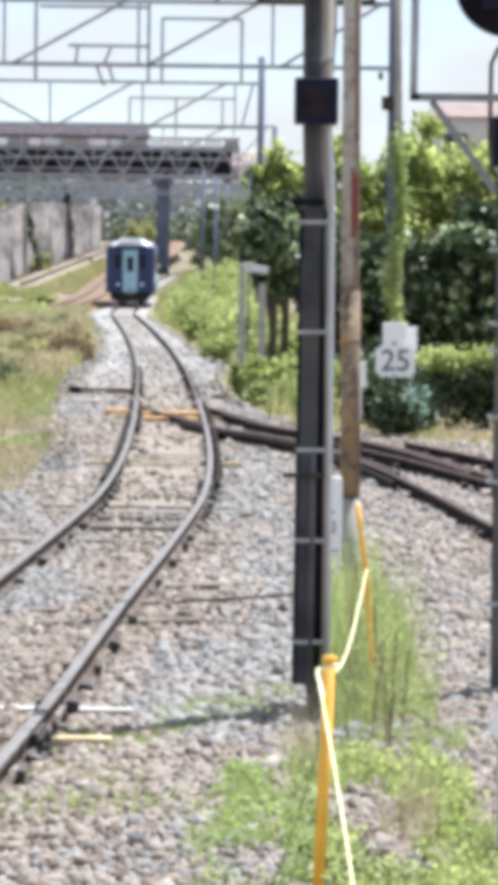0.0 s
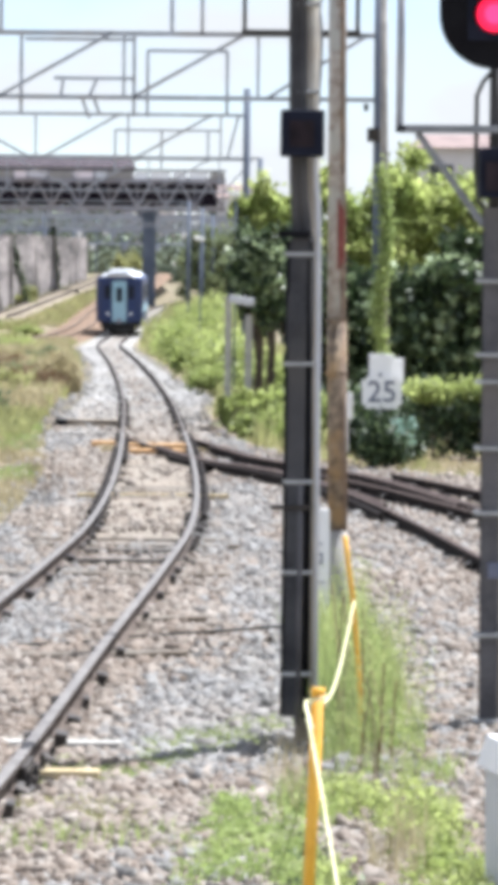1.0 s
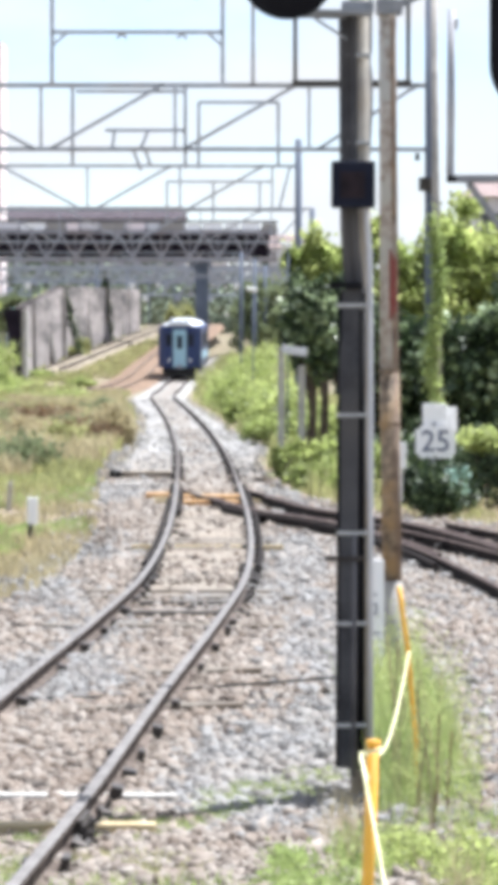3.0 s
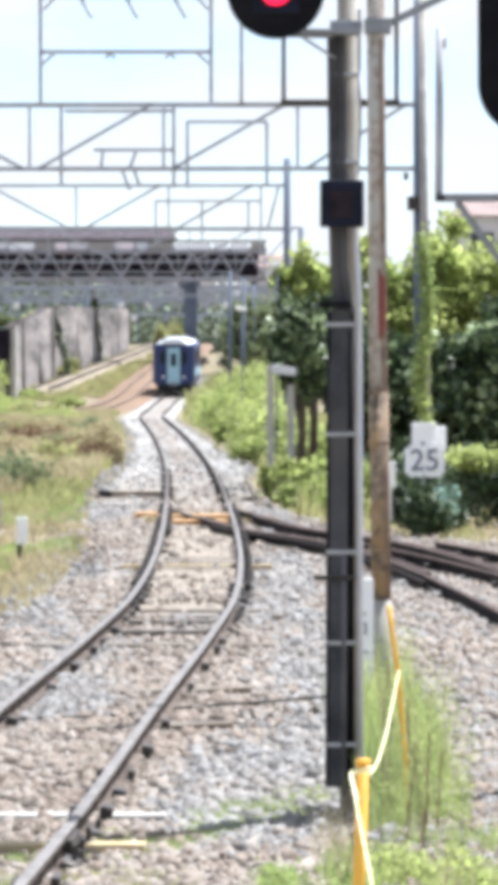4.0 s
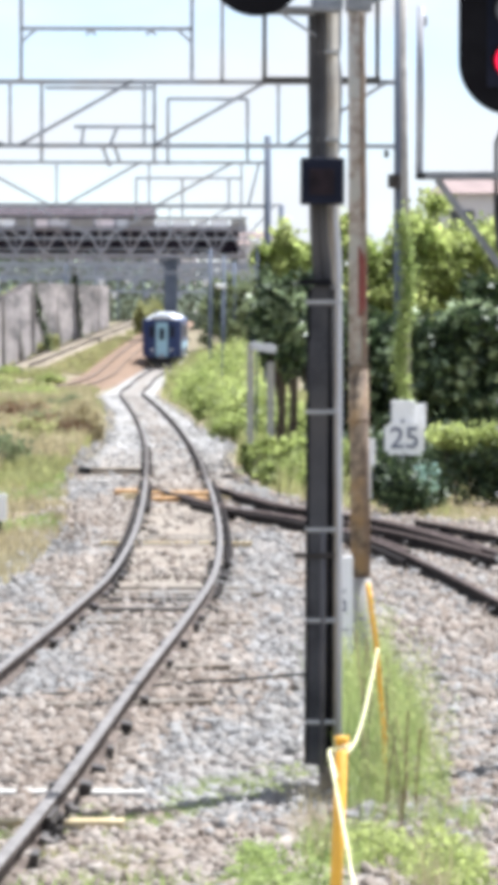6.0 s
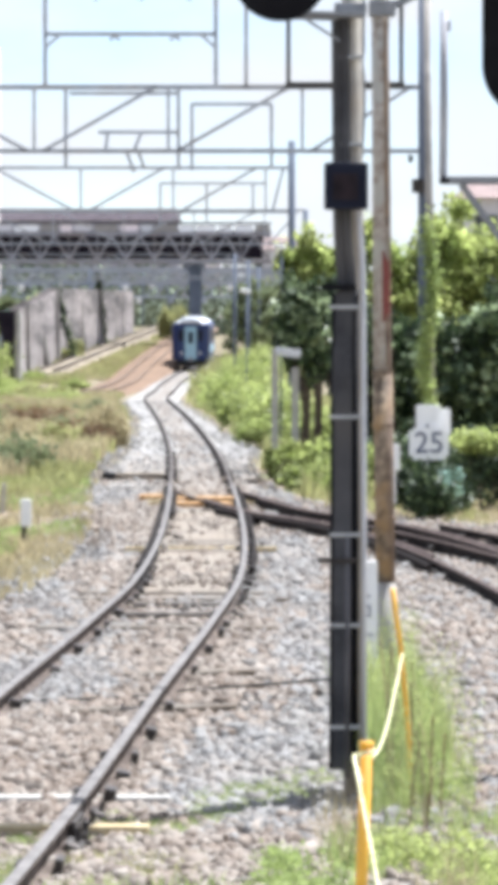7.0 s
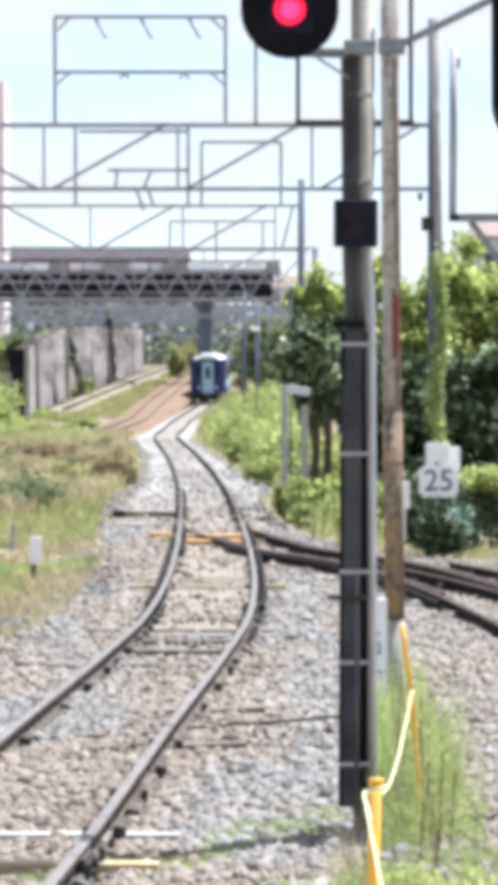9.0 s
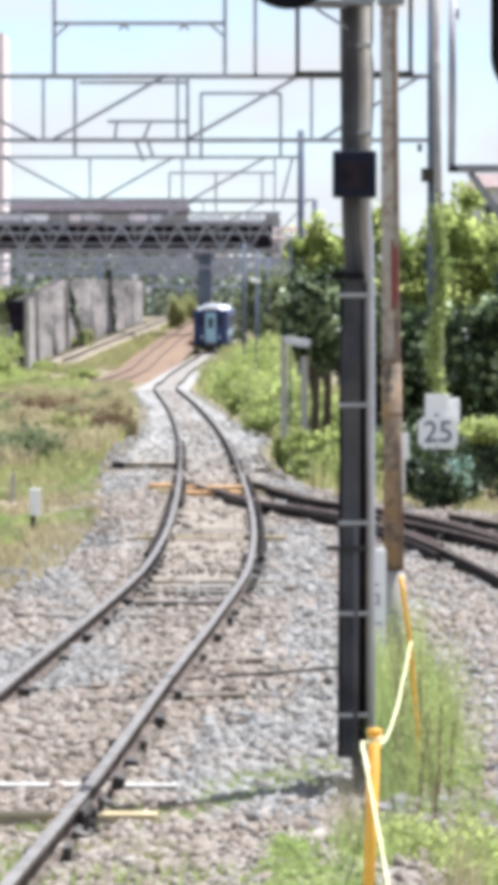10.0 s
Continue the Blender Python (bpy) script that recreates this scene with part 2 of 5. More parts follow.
LENS = surface("unlit_grey_lens", (0.10, 0.11, 0.13), (0.16, 0.17, 0.19), 6, 0.25, bump=0.02)
YELLOW = surface("yellow_plastic", (0.78, 0.40, 0.03), (0.90, 0.50, 0.06), 7, 0.5, bump=0.05, stain=(0.66, 0.33, 0.04))
ROPE = surface("pale_yellow_rope", (0.60, 0.58, 0.30), (0.78, 0.76, 0.52), 20, 0.9, bump=0.3)
WHITE = surface("white_paint", (0.80, 0.81, 0.82), (0.88, 0.88, 0.89), 4, 0.5, bump=0.05)
CABINET = surface("pale_grey_cabinet_paint", (0.50, 0.52, 0.56), (0.62, 0.63, 0.67), 3, 0.45, bump=0.04)
DIGIT = surface("dark_blue_figures", (0.11, 0.125, 0.19), (0.15, 0.165, 0.23), 8, 0.6, bump=0)
GRASS = surface("green_grass", (0.243, 0.258, 0.0982), (0.43, 0.43, 0.205), 1.5, 0.7, bump=0, leafy=0.5, piece=0.35)
FRESH = surface("fresh_pale_grass", (0.216, 0.297, 0.09), (0.405, 0.477, 0.189), 1.5, 0.7, bump=0, leafy=0.5, piece=0.3)
STRAW = surface("dry_straw", (0.347, 0.296, 0.169), (0.52, 0.456, 0.292), 1.5, 0.8, bump=0, leafy=0.4, piece=0.35)
LEAF = surface("tree_leaf", (0.20, 0.27, 0.075), (0.55, 0.60, 0.24), 0.9, 0.6, bump=0, leafy=0.6, piece=0.5, spec=0.2)
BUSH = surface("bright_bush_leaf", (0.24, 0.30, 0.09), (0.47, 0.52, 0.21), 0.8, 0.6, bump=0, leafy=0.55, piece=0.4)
BARK = surface("bark", (0.04, 0.03, 0.022), (0.11, 0.085, 0.06), 9, 0.95, bump=0.6)
CONCRETE = surface("stained_concrete_wall", (0.08, 0.075, 0.07), (0.34, 0.315, 0.30), 1.3, 0.9, bump=0.5, fine=5.0, stain=(0.12, 0.115, 0.10))
PINKWALL = surface("pinkish_render", (0.74, 0.66, 0.69), (0.82, 0.74, 0.76), 0.4, 0.85, bump=0.05, fine=5)
GREYWALL = surface("grey_render", (0.58, 0.57, 0.61), (0.68, 0.67, 0.70), 0.4, 0.85, bump=0.05, fine=5)
DARKGLASS = surface("dark_window", (0.02, 0.025, 0.03), (0.05, 0.055, 0.06), 1, 0.2, bump=0)
DARKROOF = surface("dark_roof_and_recess_shade", (0.05, 0.042, 0.05), (0.10, 0.085, 0.10), 1.2, 0.9, bump=0.2, fine=9, spec=0.1)
TRAINGLASS = surface("dark_train_window", (0.004, 0.007, 0.018), (0.010, 0.014, 0.03), 1, 0.45, bump=0, spec=0.25)
REDROOF = surface("red_brown_roof", (0.15, 0.105, 0.10), (0.23, 0.165, 0.155), 1.2, 0.8, bump=0.2, fine=9)
BRIDGESTEEL = surface("weathered_bridge_steel", (0.192, 0.192, 0.232), (0.336, 0.336, 0.384), 0.7, 0.7, 0.0, bump=0.1, stain=(0.24, 0.216, 0.232))
PIERSTEEL = surface("dull_slate_blue_steel", (0.085, 0.105, 0.15), (0.15, 0.175, 0.23), 0.6, 0.8, 0.0, bump=0.1, spec=0.2)
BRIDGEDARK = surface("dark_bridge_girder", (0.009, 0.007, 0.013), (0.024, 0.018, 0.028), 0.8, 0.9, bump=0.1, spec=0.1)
RUSTEARTH = surface("rusty_brown_ballast", (0.090, 0.054, 0.033), (0.23, 0.148, 0.095), 0.9, 0.95, bump=0.5, fine=6)
TRAINBLUE = surface("deep_blue_train_paint", (0.003, 0.015, 0.085), (0.007, 0.026, 0.12), 0.5, 0.35, bump=0.01)
TRAINPALE = surface("pale_blue_train_paint", (0.30, 0.48, 0.62), (0.36, 0.54, 0.68), 0.5, 0.35, bump=0.01)
TRAINDOOR = surface("light_cyan_train_door", (0.26, 0.44, 0.55), (0.34, 0.52, 0.62), 0.5, 0.35, bump=0.01)
TRAINROOF = surface("pale_grey_train_roof", (0.52, 0.55, 0.60), (0.66, 0.68, 0.72), 0.8, 0.6, bump=0.03)
UNDERFRAME = surface("sooty_underframe", (0.008, 0.008, 0.009), (0.022, 0.02, 0.02), 2, 0.8, bump=0.1)
TEAL = surface("faded_teal_plastic", (0.26, 0.42, 0.36), (0.42, 0.58, 0.50), 3, 0.7, bump=0.1)
TEALROOF = surface("dull_teal_roof", (0.035, 0.085, 0.072), (0.075, 0.15, 0.125), 1, 0.9, bump=0.1, spec=0.1)
# greyed green: the haze over the woods is in the colour
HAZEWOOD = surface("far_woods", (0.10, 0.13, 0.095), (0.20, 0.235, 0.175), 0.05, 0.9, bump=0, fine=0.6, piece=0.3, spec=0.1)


# ---- mesh helpers ----
def block(bm, centre, size, rot=(0, 0, 0), bevel=0.0):
    m = pose(*centre, *rot) @ Matrix.Diagonal((*size, 1))
    vs = bmesh.ops.create_cube(bm, size=1.0, matrix=m)["verts"]
    if bevel:
        bmesh.ops.bevel(bm, geom=list({e for v in vs for e in v.link_edges}), offset=bevel, segments=2, affect="EDGES", profile=0.6)


def rod(bm, a, b, r, r2=None, seg=10):
    a, b = Vector(a), Vector(b)
    m = Matrix.Translation((a + b) / 2) @ (b - a).to_track_quat("Z", "Y").to_matrix().to_4x4()
    bmesh.ops.create_cone(bm, cap_ends=True, segments=seg, radius1=r, radius2=r if r2 is None else r2, depth=(b - a).length, matrix=m)


def bar(bm, a, b, w, h=None):
    """A square steel bar from a to b."""
    a, b = Vector(a), Vector(b)
    m = Matrix.Translation((a + b) / 2) @ (b - a).to_track_quat("Z", "Y").to_matrix().to_4x4() @ Matrix.Diagonal((w, h or w, (b - a).length, 1))
    bmesh.ops.create_cube(bm, size=1.0, matrix=m)


def string(bm, points, r, seg=6):
    """One bent round tube through points."""
    ps = [Vector(p) for p in points]
    rings = []
    for i, p in enumerate(ps):
        way = (ps[min(i + 1, len(ps) - 1)] - ps[max(i - 1, 0)]).normalized()
        u = way.cross(Vector((0.31, 0.95, 0.05))).normalized()
        w = way.cross(u)
        rings.append([bm.verts.new(p + r * (math.cos(2 * math.pi * k / seg) * u + math.sin(2 * math.pi * k / seg) * w)) for k in range(seg)])
    for a, b in zip(rings, rings[1:]):
        for k in range(seg):
            bm.faces.new((a[k], a[(k + 1) % seg], b[(k + 1) % seg], b[k]))
    bm.faces.new(rings[0][::-1])
    bm.faces.new(rings[-1])


def bm_new():
    return bmesh.new()


def part(name, bm, material, parent=None, label="", smooth=False):
    me = bpy.data.meshes.new(name)
    if isinstance(bm, bmesh.types.BMesh):
        bm.to_mesh(me)
        bm.free()
    else:
        me.from_pydata(*bm)
    for m in material if isinstance(material, (list, tuple)) else [material]:
        me.materials.append(m)
    if smooth:
        me.shade_smooth()
    ob = new(name, me)
    ob.parent = parent
    return tagged(ob, label)


def thing(name, label, category, at=(0, 0, 0), group="", kind=""):
    ob = new(name)
    ob.empty_display_size = 0.2
    ob.matrix_world = pose(*at)
    return tagged(ob, label, category, group, kind)


def local(at):
    """Turns world points into points of a thing that stands at 'at'."""
    return lambda x, y, z: (x - at[0], y - at[1], z - at[2])


def rise(d):
    """Height of the line at a distance ahead: level, then a climb."""
    s = max(0.0, d - 262.0)
    s = s * s / 64 if s < 32 else s - 16
    return 0.0116 * min(s, 700)


def glide(points, step=1.0):
    """A smooth line of (x, y) through points (y, x), with even steps in y."""
    ys, xs = [p[0] for p in points], [p[1] for p in points]
    n = len(ys)
    mm = [(xs[min(i + 1, n - 1)] - xs[max(i - 1, 0)]) / (ys[min(i + 1, n - 1)] - ys[max(i - 1, 0)]) for i in range(n)]

    def f(y):
        i = max(0, min(n - 2, sum(1 for v in ys[1:-1] if v <= y)))
        h = ys[i + 1] - ys[i]
        t = (y - ys[i]) / h
        if t < 0 or t > 1:
            j = i if t < 0 else i + 1
            return xs[j] + mm[j] * (y - ys[j])
        return ((2 * t**3 - 3 * t**2 + 1) * xs[i] + (t**3 - 2 * t**2 + t) * h * mm[i] + (3 * t**2 - 2 * t**3) * xs[i + 1] + (t**3 - t**2) * h * mm[i + 1])
    return f


MAIN = glide([(6, -2.4), (22.4, -1.66), (26.7, -1.47), (35.5, -1.16), (44.4, -0.82), (52.7, -0.57), (65, -0.51), (84, -0.665), (119, -1.16),
              (173, -2.37), (225, -3.80), (241, -4.22), (258, -4.40), (276, -4.40), (298, -4.38), (320, -4.10), (340, -3.80), (363, -3.42), (388, -3.10), (430, -1.6), (540, 4.5)])
BRANCH = glide([(6, 4.4), (34, 3.85), (46.7, 3.34), (54.4, 2.99), (61.2, 2.55), (68.2, 1.78), (74, 0.56), (79, -0.02), (84, -0.56), (90, -0.72), (96, -0.78)])
SIDING = glide([(44, 5.3), (50, 4.55), (57.2, 3.73), (61.4, 3.25), (65.2, 2.72), (68.5, 2.2)])


# ---- ground ----
def build_ground():
    xs = sorted(set([-3000, -1000, -300, -100, -50] + list(np.arange(-30, 31, 2.0)) + [50, 100, 300, 1000, 3000]))
    ys = sorted(set([-600, -100, -20] + list(np.arange(0, 520, 5.0)) + [560, 640, 800, 1200, 2000, 4800]))
    vs = [(x, y, rise(y) - 0.2 + 0.05 * noise.noise((x * 0.3, y * 0.2, 0)) * (10 < y < 500)) for y in ys for x in xs]
    n = len(xs)
    fs = [(j * n + i, j * n + i + 1, (j + 1) * n + i + 1, (j + 1) * n + i) for j in range(len(ys) - 1) for i in range(n - 1)]
    tagged(part("ground", (vs, [], fs), SOIL, smooth=True), "dry grassy earth beside the railway lines", "ground", kind="structure")


LEFT = glide([(0, -5), (40, -4.2), (49, -2.85), (54, -2.42), (60, -2.35), (67, -2.36), (72, -2.42), (80, -2.65), (90, -2.95), (100, -3.05), (130, -3.1), (173, -3.8), (225, -5.4), (245, -6.0), (270, -6.0), (300, -5.8), (350, -4.9), (420, -3.2)])
RIGHT = glide([(0, 6), (60, 6), (68, 5.2), (74, 3.0), (80, 1.6), (90, 0.75), (105, 0.35), (125, 0.5), (150, -0.4), (173, -0.9), (225, -2.5), (245, -2.9), (275, -3.0), (300, -2.9), (350, -2.2), (420, -0.4)])


def build_ballast():
    vs, fs = [], []
    ys = list(np.arange(2, 120, 1.0)) + list(np.arange(120, 421, 3.0))
    k = 13
    for y in ys:
        a, b = LEFT(y), RIGHT(y)
        for i in range(k):
            x = a + (b - a) * i / (k - 1) + (0.25 * noise.noise((y * 0.5, i, 3)) if i in (0, k - 1) else 0)
            edge = 0.0 if i in (0, k - 1) else 1.0
            vs.append((x, y, rise(y) - 0.27 + 0.102 * edge + 0.02 * noise.noise((x * 2, y * 1.3, 1))))
    for j in range(len(ys) - 1):
        for i in range(k - 1):
            fs.append((j * k + i, j * k + i + 1, (j + 1) * k + i + 1, (j + 1) * k + i))
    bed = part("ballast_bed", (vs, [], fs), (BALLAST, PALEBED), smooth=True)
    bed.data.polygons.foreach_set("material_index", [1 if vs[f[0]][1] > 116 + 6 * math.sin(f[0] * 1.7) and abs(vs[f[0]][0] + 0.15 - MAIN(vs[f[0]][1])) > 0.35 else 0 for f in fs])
    tagged(bed, "grey-brown crushed stone ballast bed", "ballast", kind="structure")


CUBE = np.array([(-1, -1, -1), (1, -1, -1), (1, 1, -1), (-1, 1, -1), (-1, -1, 1), (1, -1, 1), (1, 1, 1), (-1, 1, 1)], float)
CUBE_FACES = np.array([(0, 3, 2, 1), (4, 5, 6, 7), (0, 1, 5, 4), (1, 2, 6, 5), (2, 3, 7, 6), (3, 0, 4, 7)])


def build_stones():
    rng = np.random.default_rng(4)
    spots = []
    for y0, y1, per in ((19, 30, 600), (30, 42, 360), (42, 60, 160), (60, 90, 60), (90, 150, 16), (150, 240, 6)):
        for y in np.arange(y0, y1, 0.5):
            a, b = max(LEFT(y) - 0.5, -0.066 * y - 0.6), min(RIGHT(y), 0.072 * y + 0.6)
            k = int(max(0, b - a) * 0.5 * per)
            spots.append(np.stack([rng.uniform(a, b, k), rng.uniform(y, y + 0.5, k)], 1))
    p = np.concatenate(spots)
    n = len(p)
    size = np.clip(rng.lognormal(-4.17, 0.38, (n, 1, 1)), 0.007, 0.036) * (1 + (np.minimum(p[:, 1], 80) / 130)[:, None, None])
    v = CUBE[None] * size * rng.uniform(0.6, 1.3, (n, 1, 3)) * np.array([1.0, 1.0, 1.0]) * rng.uniform(0.55, 1.25, (n, 8, 1))
    a = rng.uniform(0, 2 * np.pi, n)
    b = rng.uniform(-0.9, 0.9, n)
    c, s, cb, sb = np.cos(a)[:, None], np.sin(a)[:, None], np.cos(b)[:, None], np.sin(b)[:, None]
    x, y, z = v[..., 0], v[..., 1] * cb - v[..., 2] * sb, v[..., 1] * sb + v[..., 2] * cb
    z0 = np.array([rise(q[1]) - 0.178 for q in p])[:, None]
    w = np.stack([x * c - y * s + p[:, :1], x * s + y * c + p[:, 1:], z + z0 + rng.uniform(-0.018, 0.018, (n, 1)) + 0.045 * ((p[:, 1] > 53) & (p[:, 1] < 88) & (np.abs(p[:, 0] - np.array([MAIN(q) for q in p[:, 1]])) < 0.5))[:, None]], 2).reshape(-1, 3)
    off = np.abs(p[:, 0] - np.array([MAIN(q) for q in p[:, 1]]))
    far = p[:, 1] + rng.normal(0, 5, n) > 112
    beige = (p[:, 1] > 51) & (p[:, 1] < 86) & (off < 0.5)
    patchy = np.array([noise.noise((q[0] * 0.75, q[1] * 0.16, 5.5)) for q in p]) + rng.normal(0, 0.10, n)
    inner = beige | ((off + rng.normal(0, 0.2, n) < 0.85) & (patchy > -0.22)) | (patchy > 0.0) | ((p[:, 1] < 25.5) & (rng.uniform(0, 1, n) < 0.6)) | ((p[:, 0] > 0.95) & (rng.uniform(0, 1, n) < 0.65))
    gone = (beige & (rng.uniform(0, 1, n) < 0.78)) | (p[:, 0] < np.array([LEFT(q) for q in p[:, 1]]) + rng.exponential(0.3, n) - 0.5)
    far &= ~((off < 0.4) & (rng.uniform(0, 1, n) < 0.6))
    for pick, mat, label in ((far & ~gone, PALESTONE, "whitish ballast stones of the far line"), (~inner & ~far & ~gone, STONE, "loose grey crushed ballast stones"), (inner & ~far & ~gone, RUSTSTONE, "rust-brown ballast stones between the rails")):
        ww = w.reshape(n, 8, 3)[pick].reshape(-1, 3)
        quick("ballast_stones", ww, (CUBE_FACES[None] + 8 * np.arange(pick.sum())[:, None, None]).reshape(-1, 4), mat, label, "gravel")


def quick(name, verts, faces, material, label, category, parent=None):
    """Many small pieces at once, as one object of kind stuff."""
    k = faces.shape[1]
    me = bpy.data.meshes.new(name)
    me.vertices.add(len(verts))
    me.vertices.foreach_set("co", np.ascontiguousarray(verts, dtype=np.float32).ravel())
    me.loops.add(faces.size)
    me.loops.foreach_set("vertex_index", np.ascontiguousarray(faces, dtype=np.int32).ravel())
    me.polygons.add(len(faces))
    me.polygons.foreach_set("loop_start", np.arange(0, faces.size, k, dtype=np.int32))
    me.update(calc_edges=True)
    me.materials.append(material)
    ob = new(name, me)
    ob.parent = parent
    return tagged(ob, label, "" if parent else category, kind="stuff")


# ---- tracks ----
RAIL = [(-0.062, -0.15), (-0.062, -0.138), (-0.010, -0.122), (-0.010, -0.045), (-0.034, -0.035), (-0.034, -0.009), (-0.019, 0.0),
        (0.019, 0.0), (0.034, -0.009), (0.034, -0.035), (0.010, -0.045), (0.010, -0.122), (0.062, -0.138), (0.062, -0.15)]


def rail(line, off, y0, y1, parent, mats, step=1.0, lift=None):
    vs, fs, mi = [], [], []
    k = len(RAIL)
    ys = list(np.arange(y0, y1, step)) + [y1]
    for y in ys:
        g = (line(y + 0.2) - line(y - 0.2)) / 0.4
        q = 1 / math.hypot(1, g)
        for u, w in RAIL:
            vs.append((line(y) + (off + u) * q, y - (off + u) * g * q, rise(y) + w + (lift(y) if lift else 0)))
    for j in range(len(ys) - 1):
        for i in range(k):
            i2 = (i + 1) % k
            fs.append((j * k + i, j * k + i2, (j + 1) * k + i2, (j + 1) * k + i))
            mi.append(1 if i in (5, 6, 7) else 0)
    fs += [tuple(range(k)), tuple(reversed(range((len(ys) - 1) * k, len(ys) * k)))]
    mi += [0, 0]
    ob = part("rail", (vs, [], fs), mats, parent, "steel rail with a worn head")
    ob.data.polygons.foreach_set("material_index", mi)
    return ob


def sleeper_mesh(name, length, material, width=0.22):
    bm = bm_new()
    block(bm, (0, 0, 0), (length, width, 0.14), bevel=0.012)
    me = bpy.data.meshes.new(name)
    bm.to_mesh(me)
    bm.free()
    me.materials.append(material)
    return me


def build_track(name, line, y0, y1, label, lengths, odd=()):
    tr = thing(name, label, "railway track", kind="structure")
    for off in (-0.566, 0.566):
        for a, b, mats in lengths:
            rail(line, off, a, b, tr, mats)
    plain, pale, white = sleeper_mesh("sleeper", 2.1, SLEEPER), sleeper_mesh("sleeper", 1.98, PALEWOOD, 0.18), sleeper_mesh("sleeper", 2.0, WHITECONC, 0.17)
    board, dark, flat = sleeper_mesh("sleeper", 2.3, BOARD), sleeper_mesh("sleeper", 1.5, DARKSLEEPER), sleeper_mesh("sleeper", 1.22, BOARD, 0.58)
    rng = random.Random(8)
    bm = bm_new()
    y, i = y0 + 0.3, 0
    while y < min(y1, 150):
        g = line(y + 0.5) - line(y - 0.5)
        kind = odd.get(i, "board" if 54 < y < 86 and rng.random() < 0.16 else "dark" if 46.5 < y < 50 and rng.random() < 0.5 else None) if odd else None
        ob = new("sleeper", {None: plain, "bare": board, "pale": pale, "white": white, "tilt": board, "board": flat, "dark": dark}[kind])
        ob.parent = tr
        up = {None: rng.uniform(-0.075, -0.045), "bare": 0.004, "pale": 0.034, "white": 0.012, "tilt": -0.006, "board": rng.uniform(0.006, 0.024), "dark": rng.uniform(0.0, 0.028)}[kind]
        ob.matrix_local = pose(line(y), y, -0.205 + up, 0, -1.6 if kind == "tilt" else 0, -math.degrees(math.atan(g)) + rng.uniform(-1, 1))
        if y < 120 and (kind in ("bare", "white", "tilt", "pale") or rng.random() < 0.22):
            for off in (-0.566, 0.566):
                for side in (-0.085, 0.085):
                    block(bm, (line(y) + off + side, y - (off + side) * g, -0.115), (0.075 * rng.uniform(0.6, 1.3), 0.22 * rng.uniform(0.5, 1.3), 0.065 * rng.uniform(0.6, 1.3)), (0, 12 if side > 0 else -12, 0))
        y += 0.64
        i += 1
    part("rail_fastenings", bm, IRON, tr, "dark iron rail chairs and spikes")["kind"] = "stuff"
    if y1 > 150:
        bm = bm_new()
        while y < y1:
            block(bm, (line(y), y, rise(y) - 0.25), (2.1, 0.22, 0.14))
            y += 0.66
        part("far_sleepers", bm, SLEEPER, tr)["kind"] = "stuff"
    return tr


# ---- signals and poles ----
def backboard(parent, x, y, z, r, top, lamps):
    """A black signal board with round ends, lamps in tubes and half-round hoods, facing the camera."""
    bm = bm_new()
    pts = [(r * math.cos(a), r * math.sin(a)) for a in np.linspace(math.pi, 2 * math.pi, 25)]
    pts += [(u, top + v) for u, v in ((r * math.cos(a), r * math.sin(a)) for a in np.linspace(0, math.pi, 25))]
    front = [bm.verts.new((x + u, y - 0.02, z + v)) for u, v in pts]
    rear = [bm.verts.new((x + u, y + 0.02, z + v)) for u, v in pts]
    bm.faces.new(front)
    bm.faces.new(rear[::-1])
    for i in range(len(pts)):
        bm.faces.new((front[i - 1], rear[i - 1], rear[i], front[i]))
    bmesh.ops.recalc_face_normals(bm, faces=bm.faces)
    block(bm, (x, y + 0.12, z + top / 2), (r * 0.9, 0.2, top + 0.25), bevel=0.02)
    board = part("backboard", bm, BLACK, parent, "black signal backboard with round ends")
    for h, on in lamps:
        bm = bm_new()
        for k in range(15):
            a0, a1 = math.radians(-25 + k * 230 / 15), math.radians(-25 + (k + 1) * 230 / 15)
            ring = [(x + 0.118 * math.cos(a), y - 0.03 - dy, z + h + 0.118 * math.sin(a)) for a, dy in ((a0, 0), (a1, 0), (a1, 0.20 * max(0.15, math.sin(a1))), (a0, 0.20 * max(0.15, math.sin(a0))))]
            bm.faces.new([bm.verts.new(p) for p in ring])
        ob = part("hood", bm, BLACK, board)
        solid = ob.modifiers.new("thick", "SOLIDIFY")
        solid.thickness = 0.006
        bm = bm_new()
        rod(bm, (x, y - 0.045, z + h), (x, y - 0.02, z + h), 0.098, seg=28)
        part("lens", bm, REDLAMP if on else LENS, board, "lit red signal lens" if on else "unlit dark grey signal lens")
        if on:
            bm = bm_new()
            rod(bm, (x, y - 0.05, z + h), (x, y - 0.046, z + h), 0.055, seg=20)
            part("lamp_core", bm, REDCORE, board, "bright pinkish lamp core")
        bm = bm_new()
        block(bm, (x, y - 0.024, z + h), (0.29, 0.008, 0.29), bevel=0.003)
        part("lamp_plate", bm, NAVYBOX, board)
    return board


def NEARER(k):
    """Draws a thing nearer to the platform's end, smaller by the same share."""
    return Matrix.Translation((0, 0, 2.5)) @ Matrix.Scale(k, 4) @ Matrix.Translation((0, 0, -2.5))


def bands(parent, x, y, width, heights):
    for h in heights:
        bm = bm_new()
        block(bm, (x, y, h), (width, 0.17, 0.024), bevel=0.004)
        part("band", bm, BAND, parent, "stainless steel strap")


